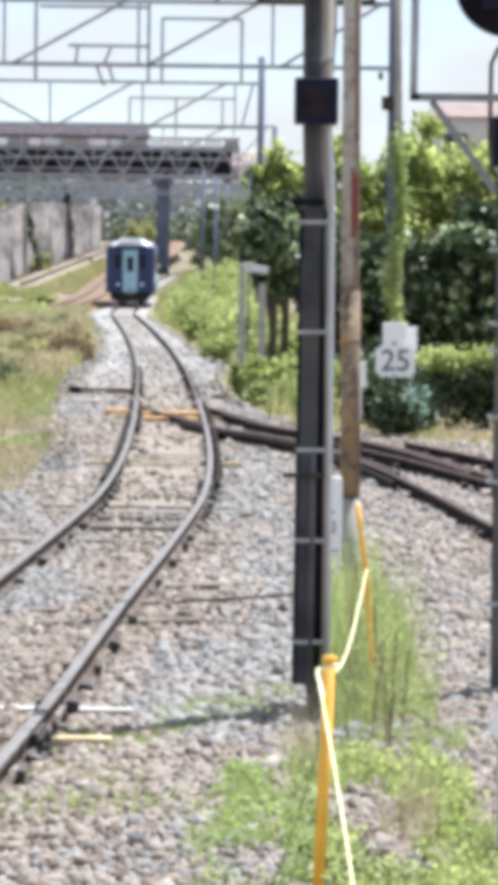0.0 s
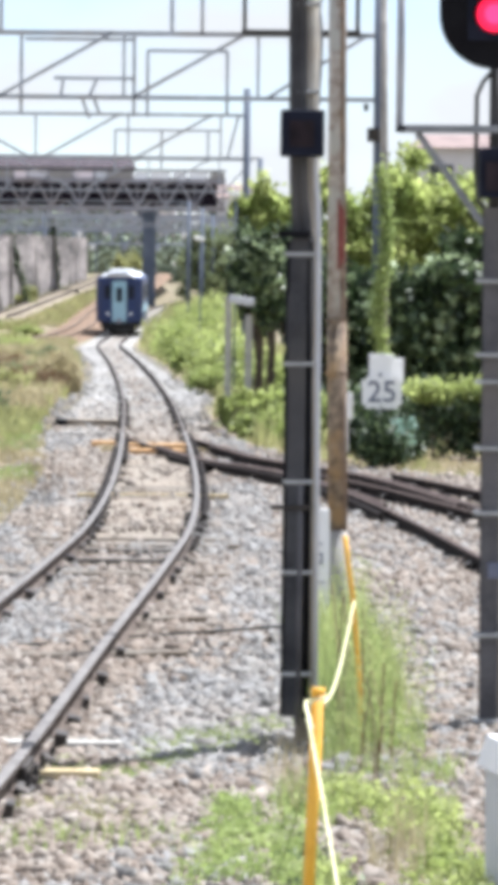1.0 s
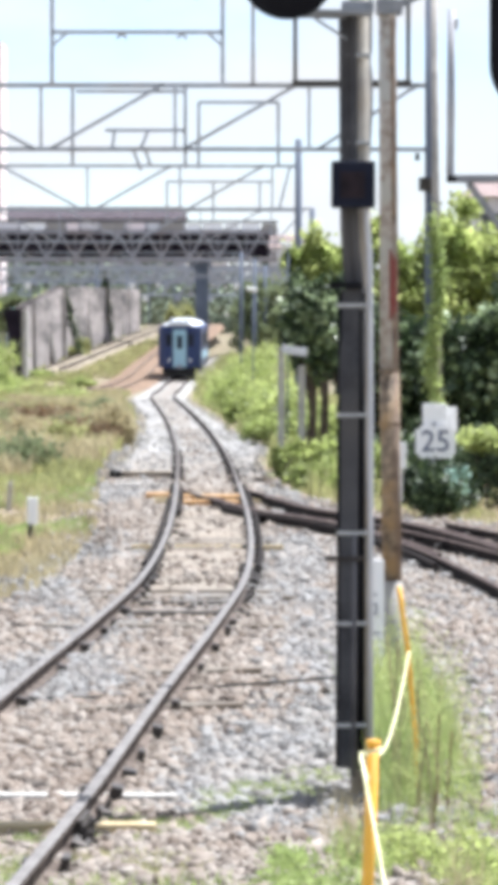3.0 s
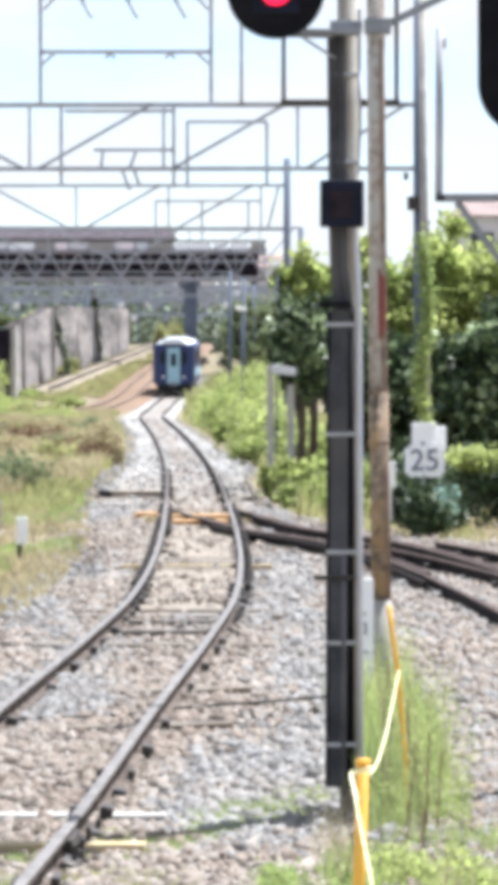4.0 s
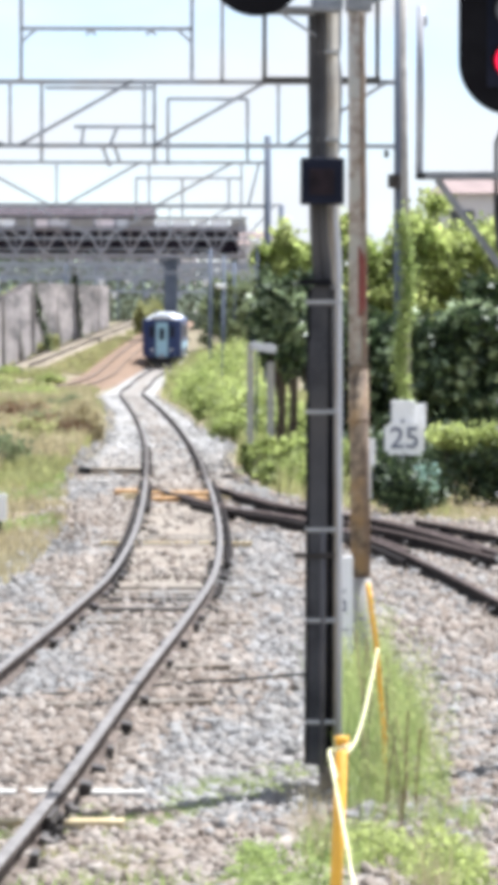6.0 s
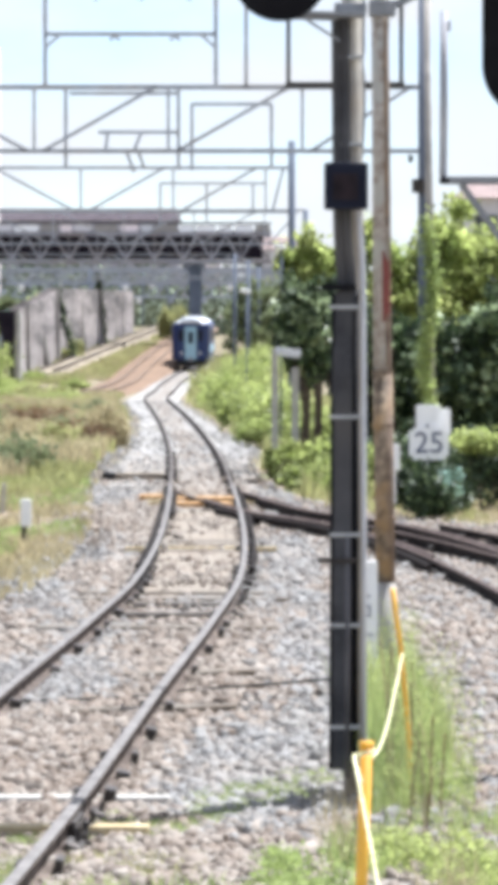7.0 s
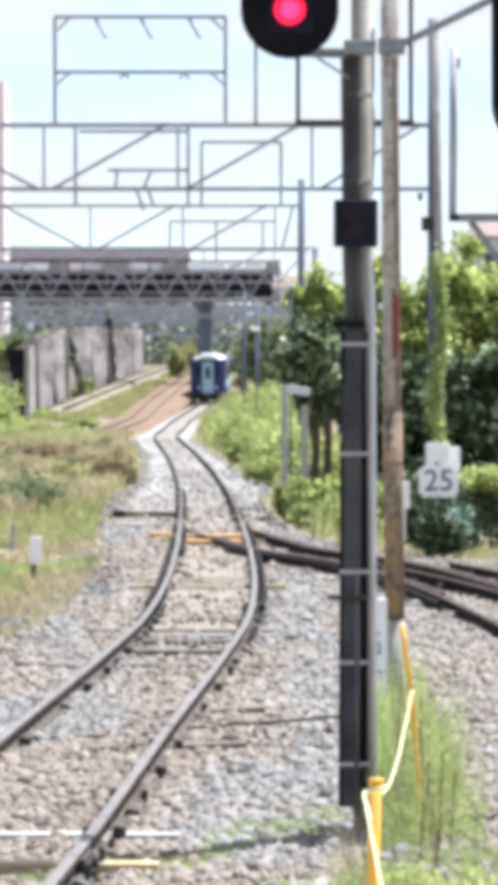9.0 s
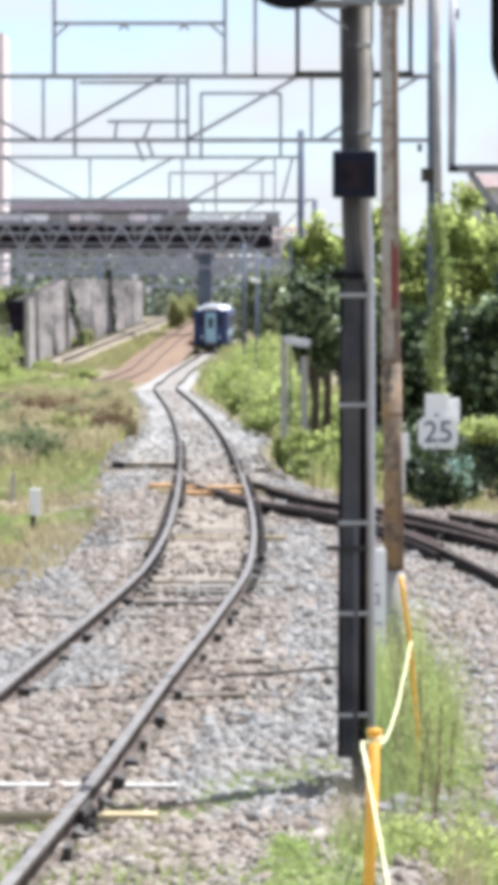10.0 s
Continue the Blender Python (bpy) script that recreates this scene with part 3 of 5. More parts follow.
def build_signal_near():
    at = (0.688, 30.3, -0.2)
    sig = thing("railway_signal", "tall concrete signal post with dark cable casing and red lamp", "railway signal", at)
    L = local(at)
    sig.matrix_world = NEARER(0.937) @ pose(*at)
    bm = bm_new()
    rod(bm, L(0.722, 30.3, -0.55), L(0.696, 30.3, 6.6), 0.071, 0.064, seg=20)
    part("post", bm, CONCPOLE, sig, "grey concrete post", True)
    bm = bm_new()
    bar(bm, L(0.632, 30.19, -0.15), L(0.648, 30.19, 2.86), 0.138, 0.11)
    part("cable_casing", bm, CASING, sig, "dark grey steel cable casing")
    bm = bm_new()
    rod(bm, L(0.667, 30.128, -0.2), L(0.672, 30.128, 1.32), 0.019)
    part("conduit", bm, CASING_PALE, sig, "grey conduit", True)
    bm = bm_new()
    rod(bm, L(0.718, 30.19, -0.16), L(0.724, 30.19, 2.88), 0.022)
    part("conduit", bm, BLACKPIPE, sig, "black pipe", True)
    bm = bm_new()
    rod(bm, L(0.566, 30.16, -0.15), L(0.582, 30.16, 2.84), 0.012)
    part("conduit", bm, BLACKPIPE, sig, "black pipe", True)
    # pale tube that gives the post a paler right edge
    bm = bm_new()
    string(bm, [L(*p) for p in ((0.778, 30.16, -0.2), (0.776, 30.16, 1.5), (0.772, 30.16, 2.9), (0.766, 30.18, 3.1), (0.745, 30.2, 3.36), (0.742, 30.2, 3.5))], 0.017, 10)
    part("conduit", bm, CABINET, sig, "pale grey pipe along the post's right edge", True)
    bands(sig, -0.03, -0.10, 0.19, [h + 0.2 for h in (2.76, 2.07, 1.33, 0.76, 0.12)])
    bands(sig, 0.0, -0.05, 0.165, [h + 0.2 for h in (4.33, 3.78)])
    bm = bm_new()
    block(bm, L(0.615, 30.15, 1.17), (0.26, 0.10, 0.03), bevel=0.004)
    part("bracket", bm, IRON, sig, "dark iron clamp")
    bm = bm_new()
    block(bm, L(0.62, 30.15, 2.885), (0.21, 0.14, 0.04), bevel=0.004)
    part("bracket", bm, BLACK, sig, "black iron clamp")
    bm = bm_new()
    sway = glide([(2.72, 0.676), (2.86, 0.672), (2.98, 0.662), (3.1, 0.648), (3.25, 0.640), (3.5, 0.636), (4.0, 0.632), (4.6, 0.627)])
    for dx in (-0.024, 0.024):
        string(bm, [L(sway(z) + dx * (1.15 if z < 3.1 else 1.0), 30.19, z) for z in np.linspace(2.72, 4.6, 60)], 0.034, 12)
    part("cable", bm, CASING, sig, "black cable bundle", True)
    bm = bm_new()
    block(bm, L(0.661, 30.1, 3.516), (0.274, 0.20, 0.292), bevel=0.015)
    box = part("relay_box", bm, NAVYBOX, sig, "dark navy equipment box with a brown grille")
    bm = bm_new()
    block(bm, L(0.655, 29.995, 3.512), (0.155, 0.012, 0.165), bevel=0.004)
    part("grille", bm, BROWNPANEL, box, "recessed brown grille")
    for k in range(5):
        bm = bm_new()
        block(bm, L(0.655, 29.985, 3.45 + 0.031 * k), (0.15, 0.012, 0.008))
        part("slat", bm, BROWNPANEL, box)
    backboard(sig, *L(0.246, 29.9, 4.84), 0.305, 0.62, ((0.0, True), (0.31, False), (0.62, False)))
    bm = bm_new()
    block(bm, L(0.60, 30.1, 4.59), (0.36, 0.22, 0.03), bevel=0.004)
    block(bm, L(0.69, 30.2, 4.63), (0.2, 0.22, 0.07), bevel=0.008)
    bar(bm, L(0.30, 30.0, 4.57), L(0.60, 30.1, 4.57), 0.035)
    bar(bm, L(0.42, 30.05, 4.55), L(0.62, 30.15, 4.43), 0.014)
    part("signal_arm", bm, GALV, sig, "galvanised signal mounting arm")
    bm = bm_new()
    string(bm, [L(*p) for p in ((0.775, 30.28, 4.75), (0.775, 30.28, 4.38), (0.765, 30.28, 4.3), (0.78, 30.28, 4.18), (0.78, 30.28, 4.0), (0.765, 30.28, 3.7))], 0.009)
    part("wire", bm, GALV, sig)


def build_signal_right():
    at = (1.73, 26.8, -0.2)
    sig = thing("railway_signal", "signal post with red lamp, side arm and cable casing", "railway signal", at)
    L = local(at)
    sig.matrix_world = NEARER(1.12) @ pose(*at)
    bm = bm_new()
    rod(bm, L(1.735, 26.8, -0.35), L(1.725, 26.8, 6.2), 0.08, seg=20)
    part("post", bm, CONCPOLE, sig, "grey concrete post", True)
    bm = bm_new()
    bar(bm, L(1.655, 26.7, -0.25), L(1.650, 26.7, 3.0), 0.085, 0.1)
    part("cable_casing", bm, CASING_PALE, sig, "dark grey steel cable casing")
    bm = bm_new()
    rod(bm, L(1.612, 26.69, -0.25), L(1.606, 26.69, 3.0), 0.012)
    part("conduit", bm, BLACKPIPE, sig, "black thin pipe", True)
    bands(sig, -0.045, -0.10, 0.24, [h + 0.2 for h in (2.59, 2.18, 2.03, 1.66, 1.30, 0.62, 0.14)])
    bm = bm_new()
    string(bm, [L(*p) for p in ((1.66, 26.7, 3.78), (1.59, 26.7, 3.70), (1.555, 26.7, 3.62), (1.553, 26.7, 3.2), (1.57, 26.7, 3.03), (1.65, 26.7, 2.95))], 0.013, 8)
    rod(bm, L(1.66, 26.72, 3.0), L(1.66, 26.72, 3.9), 0.035)
    part("cable", bm, CASING, sig, "black cables", True)
    bm = bm_new()
    block(bm, L(1.70, 26.62, 3.19), (0.27, 0.16, 0.28), bevel=0.012)
    box = part("relay_box", bm, NAVYBOX, sig, "dark equipment box with a brown panel")
    bm = bm_new()
    block(bm, L(1.70, 26.535, 3.17), (0.2, 0.012, 0.16), bevel=0.004)
    part("panel", bm, BROWNPANEL, box)
    backboard(sig, *L(1.628, 26.4, 4.055), 0.30, 0.56, ((0.0, True), (0.28, False), (0.56, False)))
    bm = bm_new()
    block(bm, L(1.47, 26.66, 3.432), (0.66, 0.12, 0.042), bevel=0.006)
    bar(bm, L(1.225, 26.66, 3.41), L(1.60, 26.7, 2.90), 0.036)
    part("side_arm", bm, GALV, sig, "galvanised horizontal side arm with a diagonal brace")
    bm = bm_new()
    block(bm, L(1.130, 26.66, 3.428), (0.05, 0.14, 0.03), bevel=0.006)
    part("end_cap", bm, BLACK, sig)
    bm = bm_new()
    rod(bm, L(1.124, 26.66, 3.43), L(1.130, 26.66, 4.37), 0.022, seg=14)
    block(bm, L(1.149, 26.66, 4.29), (0.03, 0.03, 0.06), bevel=0.006)
    part("upright", bm, PAINTSTEEL, sig, "grey-blue tube standing on the arm's end", True)
    bm = bm_new()
    block(bm, L(1.70, 26.64, 0.98), (0.12, 0.06, 0.09), bevel=0.01)
    part("number_plate", bm, DIGIT, sig, "small dark blue plate")


def build_rusty_pole():
    at = (1.205, 39.7, -0.2)
    pole = thing("utility_pole", "slim concrete pole stained with rust, bare side arm", "pole", at)
    L = local(at)
    pole.matrix_world = NEARER(0.94) @ pose(*at)
    bm = bm_new()
    rod(bm, L(1.176, 39.7, 2.28), L(1.147, 39.7, 6.6), 0.077, 0.072, seg=18)
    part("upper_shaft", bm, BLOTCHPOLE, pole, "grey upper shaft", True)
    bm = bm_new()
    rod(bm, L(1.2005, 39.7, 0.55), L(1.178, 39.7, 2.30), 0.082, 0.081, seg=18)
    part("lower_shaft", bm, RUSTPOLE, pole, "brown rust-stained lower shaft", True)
    bm = bm_new()
    rod(bm, L(1.208, 39.7, -0.6), L(1.2005, 39.7, 0.56), 0.085, 0.083, seg=18)
    part("foot_shaft", bm, RUSTGREY, pole, "pale grey concrete foot", True)
    for z0, z1, a0 in ((2.72, 3.3, -84), (3.5, 5.2, -62), (2.35, 2.8, -66)):
        bm = bm_new()
        for k in range(4):
            a = math.radians(a0 + 14 * k)
            b = math.radians(a0 + 14 * (k + 1))
            xc = lambda z: 1.192 - 0.0088 * z
            q = [L(xc(z) + 0.081 * math.cos(-t), 39.7 - 0.081 * math.cos(t - math.pi / 2 + math.pi / 2) * 0 + 0.081 * math.sin(t), z) for t, z in ((a, z0 + 0.02 * k), (b, z0 + 0.05 * (k % 2)), (b, z1 - 0.06 * (k % 3)), (a, z1 - 0.03 * k))]
            bm.faces.new([bm.verts.new(p) for p in q])
        part("rust_streak", bm, REDRUST if a0 == -84 else RUSTPOLE, pole, "rust streak").modifiers.new("thick", "SOLIDIFY").thickness = 0.003
    for z in (2.30, 1.86, 0.98):
        bm = bm_new()
        rod(bm, L(1.192 - 0.0088 * z, 39.7, z - 0.015), L(1.192 - 0.0088 * z, 39.7, z + 0.015), 0.09, seg=18)
        part("collar", bm, RUSTPOLE, pole)
    bm = bm_new()
    bar(bm, L(1.17, 39.64, 5.275), L(2.75, 39.64, 6.06), 0.06)
    block(bm, L(1.17, 39.66, 5.30), (0.22, 0.2, 0.13), bevel=0.015)
    part("side_arm", bm, GALV, pole, "grey steel arm")


def build_km_post():
    at = (0.965, 36.0, -0.2)
    post = thing("distance_post", "white board on a post with dark figures", "distance marker", at)
    bm = bm_new()
    block(bm, (0, 0, 0.55), (0.125, 0.05, 1.1), bevel=0.006)
    part("board", bm, WHITE, post)
    for dx, z, w, h in ((-0.02, 0.84, 0.06, 0.014), (-0.045, 0.80, 0.014, 0.07), (-0.02, 0.765, 0.06, 0.014), (0.006, 0.73, 0.014, 0.07), (-0.02, 0.695, 0.06, 0.014), (0.0, 0.55, 0.07, 0.012)):
        bm = bm_new()
        block(bm, (dx, -0.027, z), (w, 0.006, h))
        part("mark", bm, DIGIT, post)


def build_cabinet():
    at = (1.728, 21.0, -0.2)
    cab = thing("trackside_cabinet", "pale grey steel trackside cabinet with a white sloping roof", "cabinet", at)
    cab.matrix_world = pose(*at, 0, 0, 9)
    bm = bm_new()
    block(bm, (0, 0, 0.31), (0.80, 0.45, 0.62), bevel=0.008)
    part("body", bm, CABINET, cab)
    bm = bm_new()
    block(bm, (0.02, -0.232, 0.31), (0.70, 0.02, 0.54), bevel=0.006)
    door = part("door", bm, CABINET, cab)
    bm = bm_new()
    block(bm, (-0.342, -0.238, 0.31), (0.018, 0.014, 0.56))
    part("door_seal", bm, DIGIT, door, "dark door gap")
    bm = bm_new()
    block(bm, (0.25, -0.25, 0.34), (0.03, 0.03, 0.12), bevel=0.006)
    part("handle", bm, IRON, door)
    bm = bm_new()
    vs = [bm.verts.new(p) for p in ((-0.43, -0.31, 0.63), (0.43, -0.31, 0.63), (0.43, 0.28, 0.63), (-0.43, 0.28, 0.63), (-0.40, -0.1, 0.77), (0.40, -0.1, 0.77), (0.40, 0.2, 0.77), (-0.40, 0.2, 0.77))]
    for f in CUBE_FACES:
        bm.faces.new([vs[i] for i in f])
    part("roof", bm, WHITE, cab, "white sloping roof")


def build_stakes():
    at = (0.49, 20.0, -0.2)
    st = thing("marker_stake", "yellow plastic stake in the weeds, rope tied round its top", "stake", at)
    L = local(at)
    bm = bm_new()
    rod(bm, L(0.480, 20, -0.3), L(0.524, 20, 0.85), 0.026, 0.025, seg=14)
    part("shaft", bm, YELLOW, st, "", True)
    bm = bm_new()
    rod(bm, L(0.524, 20, 0.835), L(0.5245, 20, 0.862), 0.030, seg=14)
    part("cap", bm, YELLOW, st, "", True)
    bm = bm_new()
    string(bm, [L(0.524 + 0.031 * math.cos(a), 20 + 0.031 * math.sin(a), 0.79 + 0.006 * a) for a in np.linspace(0, 9, 16)], 0.008)
    string(bm, [L(*p) for p in ((0.50, 19.96, 0.80), (0.475, 19.95, 0.815), (0.468, 19.95, 0.79), (0.50, 19.9, 0.70))], 0.008)
    part("rope_knot", bm, ROPE, st)
    at2 = (0.98, 28.0, -0.2)
    st2 = thing("marker_stake", "leaning yellow stake among tall weeds, tied with rope", "stake", at2)
    L2 = local(at2)
    bm = bm_new()
    string(bm, [L2(*p) for p in ((1.0, 28, -0.3), (0.985, 28, 0.2), (0.962, 28, 0.45), (0.935, 28, 0.75), (0.905, 28, 0.95), (0.885, 28, 1.10))], 0.0155, 10)
    part("shaft", bm, YELLOW, st2, "", True)
    rp = bm_new()
    A, B = Vector((0.535, 20, 0.80)), Vector((0.945, 27.97, 0.72))
    pts = [A.lerp(B, t) - Vector((0, 0, 0.42 * t * (1 - t) * (1.6 - t))) for t in np.linspace(0, 1, 16)]
    string(rp, pts, 0.006)
    tagged(part("rope", rp, ROPE, None, "", True), "pale yellow rope slung between the two stakes", "rope")
    rp = bm_new()
    string(rp, [(0.47, 19.93, 0.81), (0.49, 19.6, 0.68), (0.52, 19.0, 0.50), (0.555, 18.2, 0.26), (0.58, 17.4, 0.02), (0.60, 17.0, -0.16)], 0.0065)
    tagged(part("rope", rp, ROPE, None, "", True), "pale rope running down from the stake into the weeds", "rope")


def build_markers():
    at = (-2.945, 66.0, -0.2)
    mk = thing("boundary_marker", "short white-topped marker post with a black foot", "marker post", at)
    bm = bm_new()
    block(bm, (0, 0, 0.43), (0.145, 0.10, 0.37), bevel=0.012)
    part("head", bm, WHITE, mk, "white head")
    bm = bm_new()
    block(bm, (-0.03, 0, 0.1), (0.07, 0.06, 0.32), bevel=0.006)
    part("foot", bm, IRON, mk, "black foot")
    old = thing("boundary_marker", "old grey marker post in the grass", "marker post", (-3.85, 78.0, -0.2))
    bm = bm_new()
    block(bm, (0, 0, 0.25), (0.08, 0.08, 0.5), (0, 4, 0), 0.01)
    part("post", bm, CONCPOLE, old)
    sm = thing("switch_machine", "low black switch machine with rods beside the turnout", "switch machine", (-2.62, 97, -0.2))
    bm = bm_new()
    block(bm, (-0.02, -0.2, 0.11), (0.26, 0.5, 0.13), bevel=0.03)
    part("case", bm, BLACK, sm)
    bm = bm_new()
    block(bm, (0.55, 0.1, 0.1), (1.1, 0.6, 0.12), bevel=0.01)
    part("base_timber", bm, SLEEPER, sm)
    for dy in (-0.2, 0.15):
        bm = bm_new()
        bar(bm, (0.1, dy, 0.14), (1.3, dy, 0.1), 0.035)
        part("rod", bm, IRON, sm)
    # speed board
    at = (2.955, 75.0, -0.2)
    sg = thing("speed_limit_sign", "white speed limit board with dark figures on a post", "road sign", at)
    L = local(at)
    bm = bm_new()
    block(bm, L(2.955, 75.0, 1.0), (0.62, 0.03, 0.50))
    bmesh.ops.bevel(bm, geom=[e for e in bm.edges if abs(e.verts[0].co.y - e.verts[1].co.y) > 0.005], offset=0.06, segments=2, affect="EDGES")
    board = part("board", bm, WHITE, sg)
    fig = bpy.data.curves.new("figures", "FONT")
    fig.body, fig.size, fig.extrude, fig.align_x, fig.align_y, fig.offset = "25", 0.47, 0.004, "CENTER", "CENTER", 0.004
    fig.materials.append(DIGIT)
    ob = new("figure", fig)
    ob.parent = board
    ob.matrix_local = pose(*L(2.955, 74.978, 1.0), 90, 0, 0)
    tagged(ob, "dark blue figures 25")
    for x0, x1, z1, y in ((2.757, 3.13, 1.60, 75.1), (3.13, 3.30, 1.54, 75.25)):
        bm = bm_new()
        block(bm, L((x0 + x1) / 2, y, (1.15 + z1) / 2), (x1 - x0, 0.10, z1 - 1.15), bevel=0.012)
        part("upper_board", bm, WHITE, sg, "plain white board behind")
    bm = bm_new()
    rod(bm, L(2.93, 75.05, -0.3), L(2.93, 75.05, 1.3), 0.03)
    part("post", bm, GALV, sg)
    bm = bm_new()
    block(bm, (0, 0, 0.75), (0.16, 0.04, 0.42), bevel=0.01)
    block(bm, (0, 0.03, 0.3), (0.04, 0.04, 0.6))
    lb = part("notice_board", bm, WHITE)
    lb.matrix_world = pose(2.45, 76, 0.02)
    tagged(lb, "small pale plain board on a short post", "sign")
    for x, y, z1, w in ((1.097, 95.2, 2.11, 0.145), (0.692, 95.0, 2.48, 0.13)):
        bm = bm_new()
        block(bm, (0, 0, (z1 + 0.2) / 2), (w, w, z1 + 0.2), bevel=0.02)
        p = part("concrete_post", bm, WHITECONC)
        p.matrix_world = pose(x, y, -0.2)
        tagged(p, "weathered concrete post among bushes", "post")
    bm = bm_new()
    block(bm, (0, 0, 0), (0.50, 0.10, 0.16), (0, 8, 0), 0.02)
    p = part("cross_board", bm, CABINET)
    p.matrix_world = pose(0.95, 94.88, 2.40)
    tagged(p, "pale board fixed to the concrete post", "board")


# ---- overhead line gantries ----
def post(parent, x, y, z0, z1, r, material=PIERSTEEL):
    bm = bm_new()
    rod(bm, (x, y, z0), (x, y, z1), r, r * 0.9, seg=12)
    return part("post", bm, material, parent, "", True)


def build_gantry(d, xl, xr, first, panel=2.79, low=6.6, high=7.93, w=0.07, ext=0.8, label="steel lattice overhead line gantry across the tracks"):
    g = thing("line_gantry", label, "gantry", (0, d, rise(d)), group="overhead line gantries")
    post(g, xr, 0, -0.3, high + ext, 0.115)
    post(g, xl, 0, -0.3, high + ext, 0.115)
    for nm, z in (("top_chord", high), ("bottom_chord", low)):
        bm = bm_new()
        bar(bm, (xl, 0, z), (xr, 0, z), w)
        bar(bm, (xl, 0.5, z), (xr, 0.5, z), w)
        part(nm, bm, PAINTSTEEL, g)
    x, mid = first, (xl + xr) / 2
    while x - panel > xl:
        x -= panel
    while x < xr:
        bm = bm_new()
        bar(bm, (x, 0, low), (x, 0, high), w * 0.8)
        part("upright", bm, PAINTSTEEL, g)
        if x + 0.3 < xr:
            x2 = min(x + panel, xr)
            bm = bm_new()
            if x < first - 0.1:
                bar(bm, (x + 0.15, 0, high), (x2 - 0.15, 0, low), w)
            else:
                bar(bm, (x + 0.2, 0, low), (x2 - 0.25, 0, high), w)
            part("diagonal", bm, PAINTSTEEL, g)
        x += panel
    return g


def frame_bars(parent, name, bars, w, material=PAINTSTEEL):
    bm = bm_new()
    for a, b in bars:
        bar(bm, a, b, w)
    return part(name, bm, material, parent)


def build_gantries():
    g = build_gantry(100, -13.0, 3.82, -4.28, ext=2.2, label="near steel lattice gantry with feeder frames above")
    frame_bars(g, "feeder_frame", [((-4.05, 0, 7.9), (-4.05, 0, 10.17)), ((-0.5, 0, 7.9), (-0.5, 0, 10.17)), ((-4.05, 0, 10.17), (-0.5, 0, 10.17)), ((-4.05, 0, 9.02), (-0.5, 0, 9.02))], 0.075)
    for one in [((-4.03, 0, 8.75), (-3.75, 0, 9.0)), ((-0.52, 0, 8.75), (-0.8, 0, 9.0)), ((-3.98, 0, 9.9), (-3.75, 0, 10.15)), ((-0.55, 0, 9.9), (-0.8, 0, 10.15)),
                            ((-2.7, 0, 8.88), (-2.6, 0, 9.0)), ((-2.5, 0, 8.88), (-2.6, 0, 9.0)), ((-1.45, 0, 8.88), (-1.35, 0, 9.0)), ((-1.25, 0, 8.88), (-1.35, 0, 9.0))]:
        frame_bars(g, "brace", [one], 0.05)
    for x in (-3.2, -2.25, -1.25):
        bm = bm_new()
        rod(bm, (x, 0, 10.12), (x + 0.22, -0.3, 9.72), 0.035)
        part("insulator", bm, BRIDGESTEEL, g)
    frame_bars(g, "feeder_post", [((0.13, 0, 7.9), (0.13, 0, 11.2))], 0.07)
    frame_bars(g, "feeder_frame", [((1.01, 0, 7.95), (1.01, 0, 11.2)), ((3.36, 0, 7.95), (3.36, 0, 11.2)), ((1.01, 0, 11.2), (3.36, 0, 11.2))], 0.085, IRON)
    frame_bars(g, "walkway", [((0.95, -0.08, 7.96), (3.42, -0.08, 7.96))], 0.12, IRON)
    frame_bars(g, "hanger", [((-3.63, 0.2, 7.9), (-3.63, 0.2, 6.25)), ((-1.28, 0.2, 7.9), (-1.28, 0.2, 6.2)), ((-2.95, 0.2, 6.99), (-1.28, 0.2, 6.99)), ((-3.55, 0.2, 7.8), (-1.3, 0.2, 7.8))], 0.065)
    frame_bars(g, "hanger", [((-1.0, 0.3, 7.58), (-1.0, 0.3, 6.2)), ((0.66, 0.3, 7.58), (0.66, 0.3, 6.25)), ((-1.0, 0.3, 7.58), (0.66, 0.3, 7.58))], 0.06)
    for one in [((-2.75, 0.1, 6.98), (-2.8, 0.1, 6.6)), ((-2.05, 0.1, 6.98), (-2.2, 0.1, 6.62)), ((-2.35, 0.1, 6.55), (-2.2, 0.1, 6.15)), ((-2.1, 0.1, 6.55), (-2.0, 0.1, 6.25))]:
        frame_bars(g, "insulator_arm", [one], 0.06)
    bm = bm_new()
    rod(bm, (3.72, -0.15, 5.72), (3.72, -0.15, 6.0), 0.15)
    part("insulator", bm, IRON, g)
    bm = bm_new()
    rod(bm, (3.55, -0.15, 6.35), (3.55, -0.15, 6.5), 0.05)
    part("insulator", bm, IRON, g)
    g = build_gantry(145, -15.0, 1.57, -4.8, label="second steel lattice gantry across the tracks")
    frame_bars(g, "hanger", [((-2.4, 0, 7.45), (2.0 - 1.2, 0, 7.45)), ((-2.4, 0, 7.45), (-2.4, 0, 6.2)), ((-1.0, 0, 7.45), (-1.0, 0, 6.3)), ((0.4, 0, 7.45), (0.4, 0, 6.5))], 0.06)
    k = 0
    for d, xr in ((190, 2.6), (285, -0.3), (335, 0.6), (450, 5.0), (500, 6.5), (545, 8), (600, 10)):
        build_gantry(d, xr - 19, xr, -4.6 - 0.4 * k, w=0.06 if d < 400 else 0.15, ext=0.0, label="distant steel lattice gantry over the line")
        k += 1
